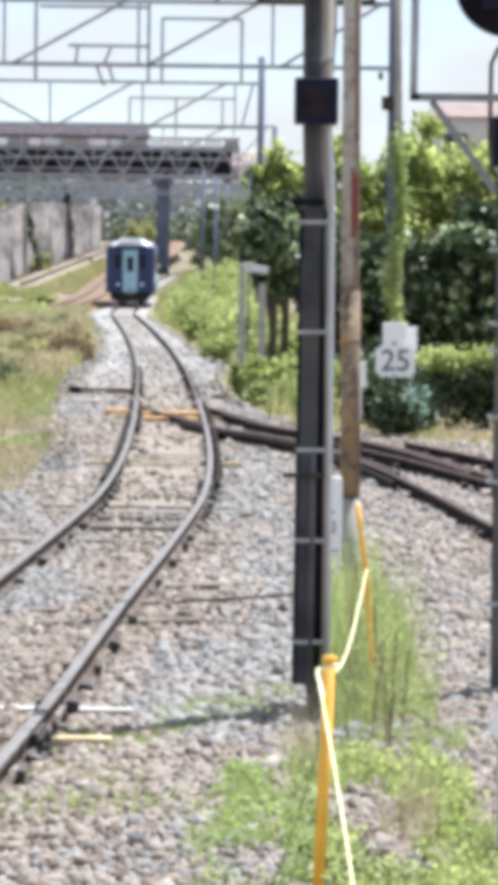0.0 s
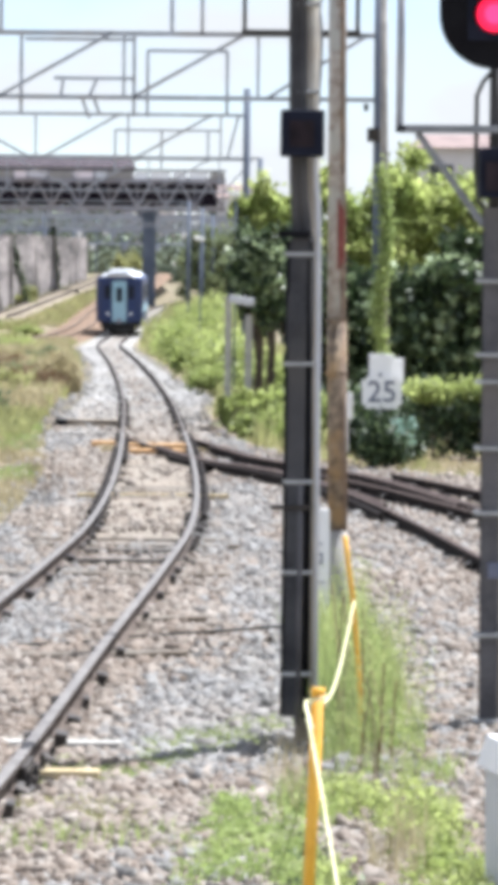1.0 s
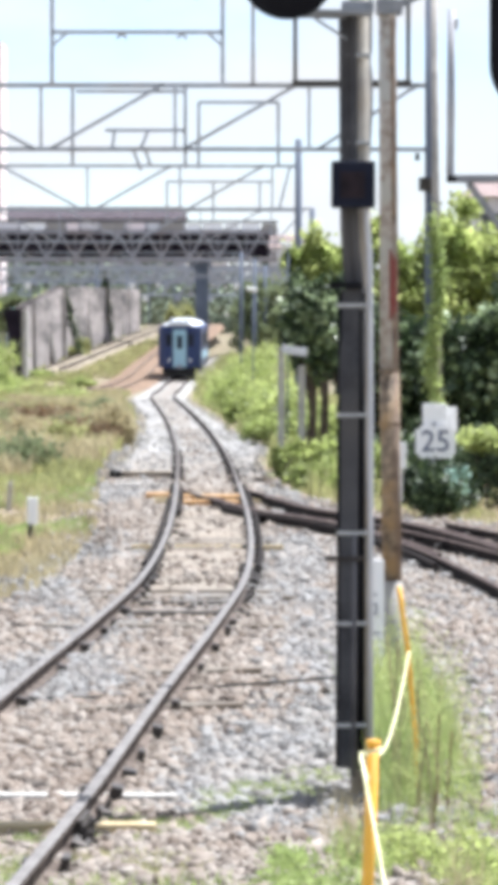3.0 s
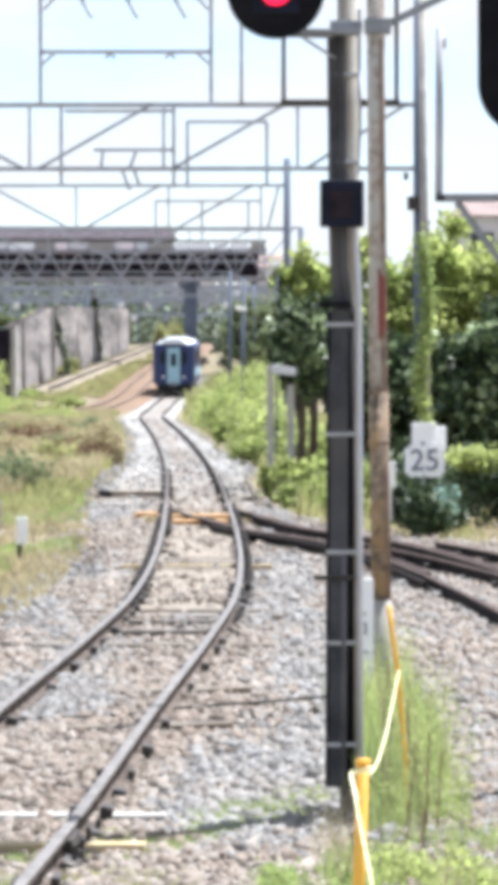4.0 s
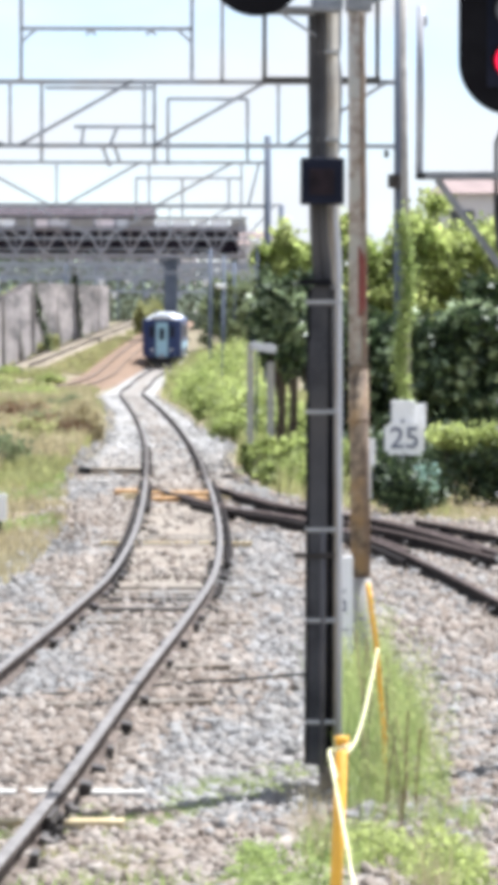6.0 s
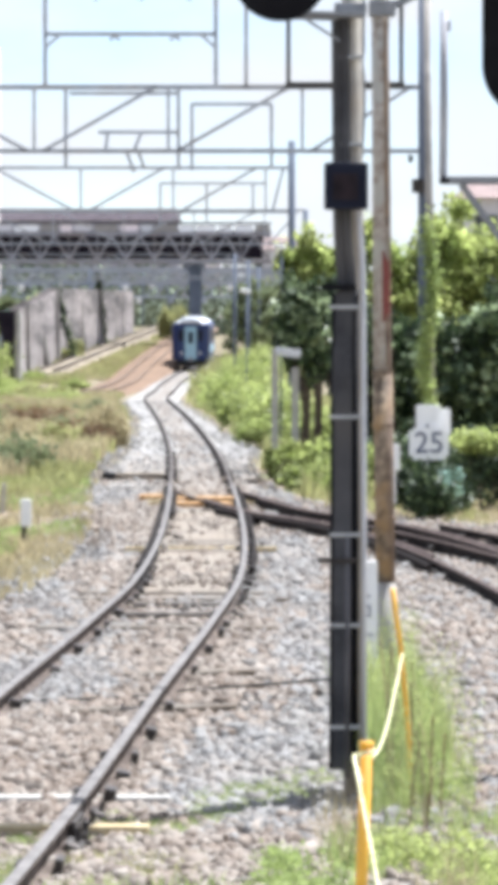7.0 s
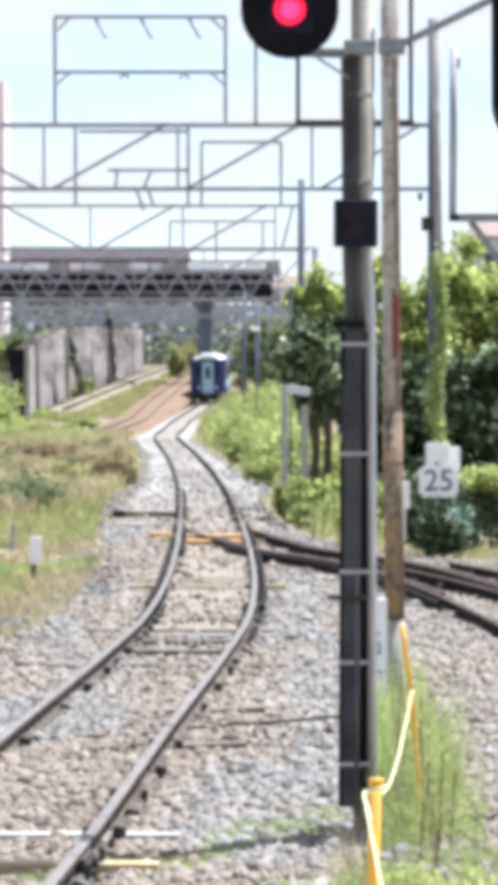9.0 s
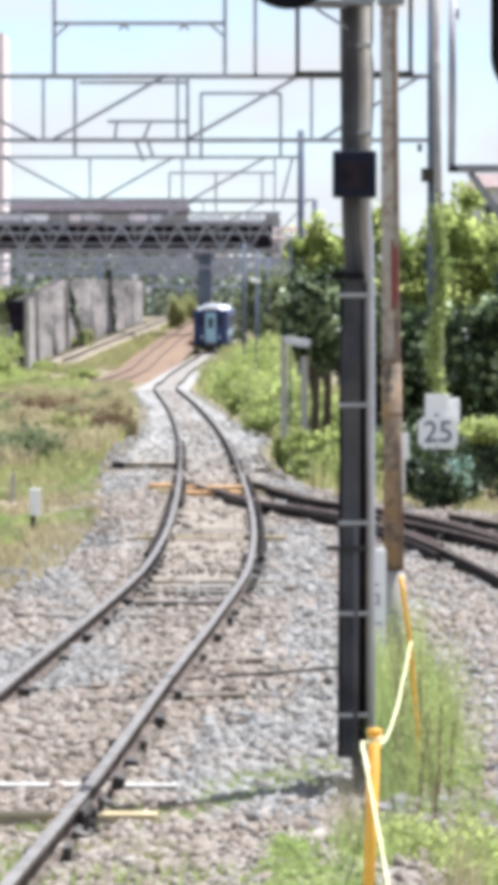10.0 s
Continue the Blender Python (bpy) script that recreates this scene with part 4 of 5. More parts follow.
    for x, y, z1, r in ((0.55, 300, 7.5, 0.11), (1.3, 330, 8.0, 0.12), (2.4, 150, 4.6, 0.07)):
        bm = bm_new()
        rod(bm, (0, 0, -0.3), (0, 0, z1 - rise(y)), r, r * 0.85, seg=14)
        p = part("utility_pole", bm, PIERSTEEL, None, "", True)
        p.matrix_world = pose(x, y, rise(y))
        tagged(p, "plain slate-blue steel pole beside the line", "pole")
    bm = bm_new()
    rod(bm, (0, 0, -0.3), (-0.10, 0, 9.6), 0.085, 0.065, seg=14)
    p = part("utility_pole", bm, RUSTGREY, None, "", True)
    p.matrix_world = pose(3.72, 93.0, 0)
    tagged(p, "pale concrete pole overgrown with creeper", "pole")
    # lamps on short posts
    for x, y, z, k in ((0.87, 101.0, 4.62, 0.36), (0.29, 200.0, 4.85, 0.62)):
        lp = thing("yard_lamp", "white yard lamp on a slim post", "street lamp", (x, y, rise(y)))
        bm = bm_new()
        rod(bm, (0, 0, -0.3), (0, 0, z - rise(y)), 0.06 * k)
        part("post", bm, PIERSTEEL, lp, "slim grey post", True)
        bm = bm_new()
        block(bm, (-0.1 * k, 0, z - rise(y)), (0.75 * k, 0.5 * k, 0.28 * k), (0, 10, 0), 0.08 * k)
        part("head", bm, WHITE, lp, "white lamp head")


# ---- bridge, walls, buildings ----
def build_bridge():
    d, x0, x1, z0, z1 = 420, -45.0, 2.75, 10.0, 12.4
    br = thing("truss_bridge", "weathered steel lattice bridge over the line", "bridge", (0, d, 0))
    for y in (0, 4.5):
        for nm, z, h in (("top_chord", z1, 0.34), ("bottom_chord", z0, 0.30)):
            bm = bm_new()
            block(bm, ((x0 + x1) / 2, y, z), (x1 - x0, 0.35, h))
            part(nm, bm, BRIDGESTEEL, br)
        x, up = x1 - 0.2, True
        while x > x0 + 2:
            bm = bm_new()
            a, b = (x, y - 0.05, z0 + 0.1), (x - 1.25, y - 0.05, z1 - 0.1)
            if not up:
                a, b = (x, y - 0.05, z1 - 0.1), (x - 1.25, y - 0.05, z0 + 0.1)
            bar(bm, a, b, 0.21)
            part("diagonal", bm, BRIDGESTEEL, br)
            if up:
                bm = bm_new()
                bar(bm, (x, y - 0.1, z0), (x, y - 0.1, z1), 0.11)
                part("upright", bm, BRIDGESTEEL, br)
            x -= 1.25
            up = not up
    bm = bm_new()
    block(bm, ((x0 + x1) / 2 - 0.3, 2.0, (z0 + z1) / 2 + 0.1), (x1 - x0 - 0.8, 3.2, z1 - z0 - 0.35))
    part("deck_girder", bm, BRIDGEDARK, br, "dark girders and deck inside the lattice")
    rng = random.Random(3)
    x = x1
    while x > x0:
        w = rng.uniform(1.1, 2.6)
        bm = bm_new()
        block(bm, (x - w / 2, 0.3, z1 + 0.50 + rng.uniform(-0.03, 0.05)), (w - rng.uniform(0.1, 0.3), 0.12, 0.62))
        part("parapet_panel", bm, rng.choice([GREYWALL, WHITE, CABINET, WHITE, RUSTGREY, PINKWALL]), br)
        x -= w
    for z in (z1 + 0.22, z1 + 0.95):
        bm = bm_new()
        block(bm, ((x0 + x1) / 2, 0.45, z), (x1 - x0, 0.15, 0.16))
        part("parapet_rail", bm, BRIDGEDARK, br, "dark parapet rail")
    for x in (-3.9, -38.0):
        bm = bm_new()
        block(bm, (x, 2.2, (z0 + rise(d)) / 2 - 0.3), (1.15, 3.2, z0 - rise(d) + 0.4), bevel=0.05)
        part("pier", bm, PIERSTEEL, br, "slate-blue bridge pier")
    bm = bm_new()
    block(bm, (-4, 2.2, z0 - 0.45), (1.9, 3.0, 0.5), bevel=0.08)
    part("pier_cap", bm, PIERSTEEL, br)
    # abutment on the near side of the wall
    bm = bm_new()
    vs = [bm.verts.new((x, y, z)) for z, xa in ((-0.3, 0.3), (3.9, -0.62)) for x, y in ((xa, -1.5), (0.55, -1.5), (0.55, 1.5), (xa, 1.5))]
    for f in CUBE_FACES:
        bm.faces.new([vs[i] for i in f])
    ab = part("bridge_pier", bm, BRIDGEDARK)
    ab.matrix_world = pose(-14.7, 303, 0.9)
    tagged(ab, "dark steel pier standing by the concrete wall", "pier")
    bm = bm_new()
    block(bm, (0, 0, 1.8), (0.35, 2.6, 4.4), bevel=0.03)
    ab = part("pier_facing", bm, WHITECONC)
    ab.matrix_world = pose(-13.95, 303, 0.7)
    tagged(ab, "pale concrete edge of the pier", "pier")


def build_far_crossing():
    fb = thing("far_footbridge", "steel lattice footbridge beyond the road bridge, haze in its colour", "bridge", (0, 486, 0))
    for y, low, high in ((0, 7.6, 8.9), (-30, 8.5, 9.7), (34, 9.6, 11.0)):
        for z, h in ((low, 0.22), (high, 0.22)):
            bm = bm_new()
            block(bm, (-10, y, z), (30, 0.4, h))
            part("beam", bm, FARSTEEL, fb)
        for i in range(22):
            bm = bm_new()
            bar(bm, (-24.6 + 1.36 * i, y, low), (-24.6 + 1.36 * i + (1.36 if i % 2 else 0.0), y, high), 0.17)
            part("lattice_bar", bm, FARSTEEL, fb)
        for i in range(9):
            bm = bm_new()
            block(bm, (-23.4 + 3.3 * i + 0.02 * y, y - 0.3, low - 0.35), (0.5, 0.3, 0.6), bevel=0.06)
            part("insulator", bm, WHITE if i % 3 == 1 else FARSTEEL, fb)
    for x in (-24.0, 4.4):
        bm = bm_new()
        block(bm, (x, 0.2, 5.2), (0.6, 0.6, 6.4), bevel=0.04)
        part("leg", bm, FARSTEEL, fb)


def build_retaining_wall():
    wall = thing("retaining_wall", "stained grey concrete retaining wall with buttresses", "wall", kind="structure")
    rng = random.Random(5)
    n = 44
    for i in range(n):
        t, t2 = i / n, (i + 1) / n
        a = Vector((-15.5 + 4.6 * t, 330 + 146 * t, 0))
        b = Vector((-15.5 + 4.6 * t2, 330 + 146 * t2, 0))
        top = 5.2 + 1.5 * min(1, t * 4) + 1.3 * t + rng.uniform(-0.05, 0.05)
        ang = math.degrees(math.atan2(b.y - a.y, b.x - a.x))
        m = (a + b) / 2
        bm = bm_new()
        block(bm, (m.x, m.y, top / 2), ((b - a).length - 0.06, 0.8, top), (0, 0, ang), 0.05)
        part("wall_panel", bm, WALLCONC, wall)
        if i % 9 == 2:
            bm = bm_new()
            bar(bm, (a.x + 0.5, a.y - 0.6, 0.4), (a.x + rng.uniform(0.2, 0.5), a.y - 0.6, top + 0.1), rng.uniform(0.12, 0.22))
            part("pilaster", bm, rng.choice([CONCRETE, WHITECONC]), wall)
        if i % 7:
            continue
        bm = bm_new()
        bar(bm, (a.x + 0.75, a.y - 1.2, 0.5), (a.x - 0.15, a.y - 0.5, top - rng.uniform(0.1, 1.0)), 0.32)
        part("buttress", bm, CONCRETE if i % 2 else WALLCONC, wall)


def build_house(name, label, at, size, wall_mat, roof_mat, floors, cols, pitch=0.0, win=(1.0, 1.2)):
    h = thing(name, label, "building", at)
    w, dp, ht = size
    bm = bm_new()
    block(bm, (0, 0, ht / 2), (w, dp, ht), bevel=0.04)
    part("wall", bm, wall_mat, h)
    bm = bm_new()
    if pitch:
        vs = [bm.verts.new(p) for p in ((-w / 2 - .4, -dp / 2 - .4, ht), (w / 2 + .4, -dp / 2 - .4, ht), (w / 2 + .4, dp / 2 + .4, ht), (-w / 2 - .4, dp / 2 + .4, ht), (-w / 2 + .3, 0, ht + pitch), (w / 2 - .3, 0, ht + pitch))]
        for f in ((0, 1, 5, 4), (2, 3, 4, 5), (1, 2, 5), (3, 0, 4), (3, 2, 1, 0)):
            bm.faces.new([vs[i] for i in f])
    else:
        block(bm, (0, 0, ht + 0.2), (w + 0.3, dp + 0.3, 0.4), bevel=0.05)
    part("roof", bm, roof_mat, h)
    for f in range(floors):
        for c in range(cols):
            bm = bm_new()
            block(bm, (-w / 2 + w * (c + 0.5) / cols, -dp / 2 - 0.01, (f + 0.55) * ht / floors), (win[0], 0.12, win[1]))
            part("window", bm, DARKGLASS, h)
    return h


def build_buildings():
    # apartment block: a pink stair tower and a grey wing with balconies
    flat = build_house("apartment_building", "tall pale lilac apartment block with rows of balconies", (-47.0, 600, 4), (28.4, 14, 34.6), GREYWALL, GREYWALL, 0, 0)
    bm = bm_new()
    block(bm, (15.5, -1.0, 18.0), (2.6, 14, 36.0), bevel=0.06)
    part("stair_tower", bm, PINKWALL, flat, "pink stair tower")
    for f in range(11):
        for c in range(6):
            # shade inside the balcony recess, built as a dark block
            bm = bm_new()
            block(bm, (12.2 - 4.1 * c, -7.3, 2.0 + 3.05 * f), (3.5, 0.7, 1.0))
            part("shade_block", bm, DARKROOF, flat)
            bm = bm_new()
            block(bm, (12.2 - 4.1 * c, -7.9, 1.0 + 3.05 * f), (3.8, 1.3, 1.0), bevel=0.05)
            part("balcony", bm, GREYWALL if (f + c) % 3 else PINKWALL, flat)
    build_house("house", "low house with a faded red roof behind the trees", (13.1, 205, 0), (7.4, 8, 8.75), GREYWALL, REDROOF, 3, 4, 0.7)
    build_house("house", "small house with a faded teal roof beyond the wall", (-23.2, 500, 2.4), (5.4, 6, 3.6), CONCRETE, TEALROOF, 1, 2, 0.9)
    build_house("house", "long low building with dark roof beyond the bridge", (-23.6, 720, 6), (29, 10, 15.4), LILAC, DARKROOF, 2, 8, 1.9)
    build_house("house", "pale flat building beyond the bridge", (-10, 760, 6), (14, 10, 13.0), PINKWALL, GREYWALL, 2, 6)
    build_house("house", "small grey house beyond the bridge", (6, 740, 6), (9, 9, 11.5), GREYWALL, REDROOF, 2, 3, 2.0)


# ---- rusty yard lines ----
def climb(y):
    """How far the yard lines climb above the main line."""
    return max(0.0, y - 318) * 0.0105


YARD_LOW = glide([(236, -9.2), (262, -8.3), (300, -7.3), (350, -6.9), (420, -6.0), (520, -4.2)])
YARD_HIGH = glide([(290, -15.2), (335, -13.2), (367, -12.3), (406, -11.2), (476, -9.2), (520, -7.9)])


def strip(name, line, half, y0, y1, top, material, label):
    """A ballast bank along a yard line, with sloping sides."""
    vs, fs = [], []
    ys = list(np.arange(y0, y1, 4.0))
    for y in ys:
        for u, w in ((-half - 0.5, -0.35), (-half, 0.0), (0.0, 0.03), (half, 0.0), (half + 0.5, -0.35)):
            vs.append((line(y) + u + 0.15 * noise.noise((y * 0.2, u, 2)), y, rise(y) + climb(y) + top + w))
    for j in range(len(ys) - 1):
        for i in range(4):
            fs.append((j * 5 + i, j * 5 + i + 1, (j + 1) * 5 + i + 1, (j + 1) * 5 + i))
    tagged(part(name, (vs, [], fs), material, smooth=True), label, "ballast", kind="structure")


def build_yard():
    vs, fs = [], []
    ys = list(np.arange(300, 524, 4.0))
    for y in ys:
        for x, up in ((-24.0, 0.0), (YARD_HIGH(y) - 4.0, 1.0), (YARD_HIGH(y) + 1.5, 1.0), (YARD_LOW(y), 1.0), (YARD_LOW(y) + 1.9, 0.0)):
            vs.append((x, y, rise(y) - 0.26 + up * (climb(y) + 0.05) + 0.08 * noise.noise((x, y * 0.1, 4))))
    for j in range(len(ys) - 1):
        for i in range(4):
            fs.append((j * 5 + i, j * 5 + i + 1, (j + 1) * 5 + i + 1, (j + 1) * 5 + i))
    tagged(part("yard_bank", (vs, [], fs), SOIL, smooth=True), "grassy earth bank that climbs beside the line", "ground", kind="structure")
    strip("yard_ballast", YARD_LOW, 1.55, 252, 520, -0.08, RUSTEARTH, "rust-brown ballast of the lower yard line")
    strip("yard_ballast", YARD_HIGH, 0.45, 326, 520, 0.12, TANBALLAST, "pale tan ballast of the upper yard line")
    for line, y0, lift in ((YARD_LOW, 256, 0.06), (YARD_HIGH, 330, 0.26)):
        tr = thing("yard_track", "rusty yard track on brown ballast", "railway track", kind="structure")
        for s in (-0.566, 0.566):
            rail(line, s, y0, 515, tr, (RAILSIDE, FARTOP), 4.0, lambda y, q=lift: climb(y) + q)
    side = glide([(150, -14.5), (180, -11.2), (205, -9.2), (232, -8.0)])
    tr = thing("yard_track", "overgrown rusty track in the weeds", "railway track", kind="structure")
    for s in (-0.566, 0.566):
        rail(side, s, 160, 230, tr, (RAILSIDE, RAILSIDE), 3.0)


# ---- plants ----
def leaf_cloud(rng, centres, spread, count, size, squash=1.0):
    """Small bent leaves round clump centres: vertices and faces of two triangles each."""
    c = np.asarray(centres, float)[rng.integers(0, len(centres), count)]
    p = c + rng.normal(0, 1, (count, 3)) * np.asarray(spread)
    a = rng.normal(0, 1, (count, 3))
    a /= np.linalg.norm(a, axis=1)[:, None]
    b = np.cross(a, rng.normal(0, 1, (count, 3)))
    b /= np.linalg.norm(b, axis=1)[:, None]
    s = (size * rng.uniform(0.6, 1.4, count))[:, None]
    nrm = np.cross(a, b)
    v = np.stack([p - a * s, p + b * s * 0.5 * squash + nrm * s * 0.12, p + a * s, p - b * s * 0.5 * squash + nrm * s * 0.12], 1).reshape(-1, 3)
    return v, np.arange(4 * count).reshape(-1, 4)


def build_tree(x, y, h, rx, low, seed, leaves=7000, material=LEAF, label="dense leafy tree with dark shaded lower crown", size=0.1):
    rng = np.random.default_rng(seed)
    z0 = rise(y) - 0.2
    t = thing("tree", label, "tree", (x, y, z0))
    bm = bm_new()
    rod(bm, (0, 0, -0.2), (0.08, 0, h * 0.45), 0.11, 0.07)
    rod(bm, (0.08, 0, h * 0.45), (0, 0.1, h * 0.8), 0.07, 0.03)
    cs = []
    for i in range(34):
        u, w = rng.uniform(0, 2 * np.pi), rng.uniform(-1, 1)
        k = rng.uniform(0.55, 1.0)
        q = math.sqrt(1 - w * w)
        cs.append((rx * k * q * math.cos(u), rx * k * q * math.sin(u), low + (h - low) * (0.5 + 0.46 * k * w) + 0.2 * rng.normal()))
        if i < 9:
            rod(bm, (0.05, 0, h * rng.uniform(0.25, 0.55)), cs[-1], 0.035, 0.012, seg=6)
    part("trunk", bm, BARK, t, "dark trunk and limbs")
    v, f = leaf_cloud(rng, cs, (rx * 0.14, rx * 0.14, 0.17), leaves, size)
    quick("crown", v, f, material, "", "", t)
    # sky glints on the crown's front are built as pale leaf clusters
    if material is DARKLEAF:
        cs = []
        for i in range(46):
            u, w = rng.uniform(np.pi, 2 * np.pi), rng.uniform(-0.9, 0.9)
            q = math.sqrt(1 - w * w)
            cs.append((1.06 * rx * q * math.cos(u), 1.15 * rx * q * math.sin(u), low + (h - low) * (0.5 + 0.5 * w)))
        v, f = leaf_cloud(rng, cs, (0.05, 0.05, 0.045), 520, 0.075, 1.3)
        quick("young_foliage", v, f, GLINTLEAF, "pale leaves that stand for sky glints on the crown", "", t)
    return t


def blades(rng, xy, h0, h1, w, lean=0.35):
    n = len(xy)
    z = np.array([rise(q[1]) - 0.2 for q in xy])
    h = rng.uniform(h0, h1, n)
    a = rng.uniform(0, 2 * np.pi, n)
    l = rng.normal(0, lean, n) * h
    ww = w * rng.uniform(0.6, 1.4, n)
    la = rng.uniform(0, 2 * np.pi, n)
    base = np.column_stack([xy, z])
    dx = np.column_stack([np.cos(a) * ww, np.sin(a) * ww, np.zeros(n)])
    mid = base + np.column_stack([np.cos(la) * l * 0.3, np.sin(la) * l * 0.3, h * 0.6])
    tip = base + np.column_stack([np.cos(la) * l, np.sin(la) * l, h])
    v = np.stack([base - dx, base + dx, mid + dx * 0.8, tip, mid - dx * 0.8], 1).reshape(-1, 3)
    return v, (np.array([(0, 1, 2), (0, 2, 4), (4, 2, 3)])[None] + 5 * np.arange(n)[:, None, None]).reshape(-1, 3)


def build_plants():
    rng = np.random.default_rng(11)

    def patch(name, n, xa, xb, ya, yb, h0, h1, w, mat, label, thr=-1.0, s=0.6, lean=0.35, skip=None, lift=None):
        p = np.column_stack([rng.uniform(0, 1, n), rng.uniform(ya, yb, n)])
        lo = np.array([xa(y) if callable(xa) else xa for y in p[:, 1]])
        hi = np.array([xb(y) if callable(xb) else xb for y in p[:, 1]])
        p[:, 0] = lo + (hi - lo) * p[:, 0]
        if thr > -1:
            keep = np.array([noise.noise((q[0] * s, q[1] * s * 0.35, 7.3)) > thr for q in p])
            p = p[keep]
        if skip:
            p = p[np.array([not skip(*q) for q in p])]
        v, f = blades(rng, p, h0, h1, w, lean)
        if lift:
            v[:, 2] += np.repeat([lift(*q) for q in p], 5)
        quick(name, v, f, mat, label, "grass")

    left_edge = lambda y: -0.07 * y - 1.0
    patch("tall_weeds", 32000, left_edge, lambda y: LEFT(y) - 0.3, 95, 250, 0.15, 0.62, 0.022, STRAW, "tall dry straw-coloured weeds beside the line", -0.05, 0.35, skip=lambda x, y: 150 < y < 196 and x < -0.047 * y)
    patch("tall_grass", 26000, left_edge, lambda y: LEFT(y) - 0.2, 99, 262, 0.10, 0.5, 0.024, GRASS, "tall green grass beside the line", -0.1, 0.3, skip=lambda x, y: 150 < y < 196 and x < -0.047 * y)
    patch("low_grass", 27000, left_edge, lambda y: LEFT(y) + 0.1, 48, 96, 0.04, 0.18, 0.013, FRESH, "short green grass at the edge of the ballast", 0.04, 0.55)
    patch("dry_grass", 20000, left_edge, lambda y: LEFT(y) + 0.2, 50, 95, 0.04, 0.2, 0.012, STRAW, "short dry grass at the edge of the ballast", -0.2, 0.9)
    patch("mid_grass", 15000, left_edge, lambda y: LEFT(y) - 0.1, 82, 106, 0.05, 0.3, 0.016, GRASS, "knee-high green grass beside the line", -0.05, 0.5)
    patch("bank_grass", 16000, lambda y: RIGHT(y) + 0.1, lambda y: max(RIGHT(y) + 3.0, 0.07 * y), 84, 240, 0.15, 0.6, 0.024, GRASS, "bright green grass on the bank", -0.2, 0.3)
    patch("verge_grass", 5500, lambda y: RIGHT(y) + 0.1, 7.0, 73, 92, 0.03, 0.16, 0.014, GRASS, "short grass on the far verge", 0.0, 0.8)
    patch("verge_straw", 5000, lambda y: RIGHT(y) - 0.2, 7.0, 70, 92, 0.03, 0.14, 0.014, STRAW, "short dry grass on the far verge", -0.1, 0.9)
    patch("yard_grass", 9000, -19, lambda y: -11.0 + 0.010 * (y - 240), 240, 330, 0.12, 0.5, 0.05, GRASS, "green weeds between yard and wall", -0.1, 0.12)
    patch("yard_grass", 11000, lambda y: YARD_HIGH(y) - 3, lambda y: YARD_LOW(y) - 1.5, 322, 480, 0.1, 0.4, 0.05, GRASS, "green weeds on the yard bank", -0.35, 0.12, skip=lambda x, y: -1.2 < x - YARD_HIGH(y) < 1.5, lift=lambda x, y: climb(y))
    patch("yard_straw", 7000, lambda y: YARD_HIGH(y) - 3, lambda y: YARD_LOW(y) - 1.4, 318, 480, 0.1, 0.35, 0.05, STRAW, "dry weeds on the yard bank", -0.1, 0.12, skip=lambda x, y: -1.1 < x - YARD_HIGH(y) < 1.3, lift=lambda x, y: climb(y))
    patch("bank_weeds", 10000, lambda y: RIGHT(y) + 0.3, lambda y: RIGHT(y) + 7, 240, 420, 0.4, 1.4, 0.05, GRASS, "green weeds on the bank beyond the bushes", -0.3, 0.12)
    # near weeds at the foot of the posts
    patch("near_weeds", 9000, lambda y: 0.42 + 0.22 * noise.noise((y * 1.3, 0, 5)) + 0.12 * noise.noise((y * 5.1, 0, 9)), lambda y: 0.062 * y - 0.15, 18.5, 27, 0.02, 0.2, 0.0035, FRESH, "fresh green weeds round the stakes", -0.1, 1.6, 0.3)
    patch("near_weeds", 6000, 0.74, 1.36, 27, 38, 0.08, 0.55, 0.0028, FRESH, "tall thin weeds round the far stake", -0.2, 1.4, 0.25)
    patch("near_dry_weeds", 420, lambda y: 0.40 + 0.16 * noise.noise((y * 2.1, 3, 5)), lambda y: 0.66 + 0.1 * noise.noise((y * 2.7, 8, 5)), 23.2, 27.9, 0.04, 0.26, 0.002, STRAW, "wispy dry grass at the foot of the signal post", -0.3, 1.4, 0.3)
    patch("near_dry_weeds", 3500, lambda y: 0.5 if y < 26 else 0.88, lambda y: min(1.4, 0.05 * y), 21, 36, 0.05, 0.42, 0.003, STRAW, "thin dry stalks among the weeds", 0.0, 1.4, 0.3)
    band = lambda y: -0.6 + (y - 26.6) / 2.7
    patch("near_grass", 15000, lambda y: band(y) - 0.42 + 0.15 * noise.noise((y * 2, 4, 4)), lambda y: band(y) + 0.34, 25.6, 30.2, 0.015, 0.085, 0.0045, FRESH, "green tufts in the ballast near the post", -0.08, 2.3, 0.5)
    patch("near_grass", 13000, -1.95, -1.04, 21.5, 24.9, 0.015, 0.09, 0.005, FRESH, "short green grass between the near sleepers", -0.25, 1.6, 0.5)
    patch("near_grass", 5000, -1.4, 0.6, 18.5, 23.8, 0.02, 0.13, 0.006, FRESH, "green tufts in the near ballast", 0.06, 1.0, 0.5)
    patch("near_grass", 2200, -1.6, -0.2, 23.8, 25.2, 0.02, 0.09, 0.006, GRASS, "moss and tufts between sleepers", 0.0, 1.5, 0.5)
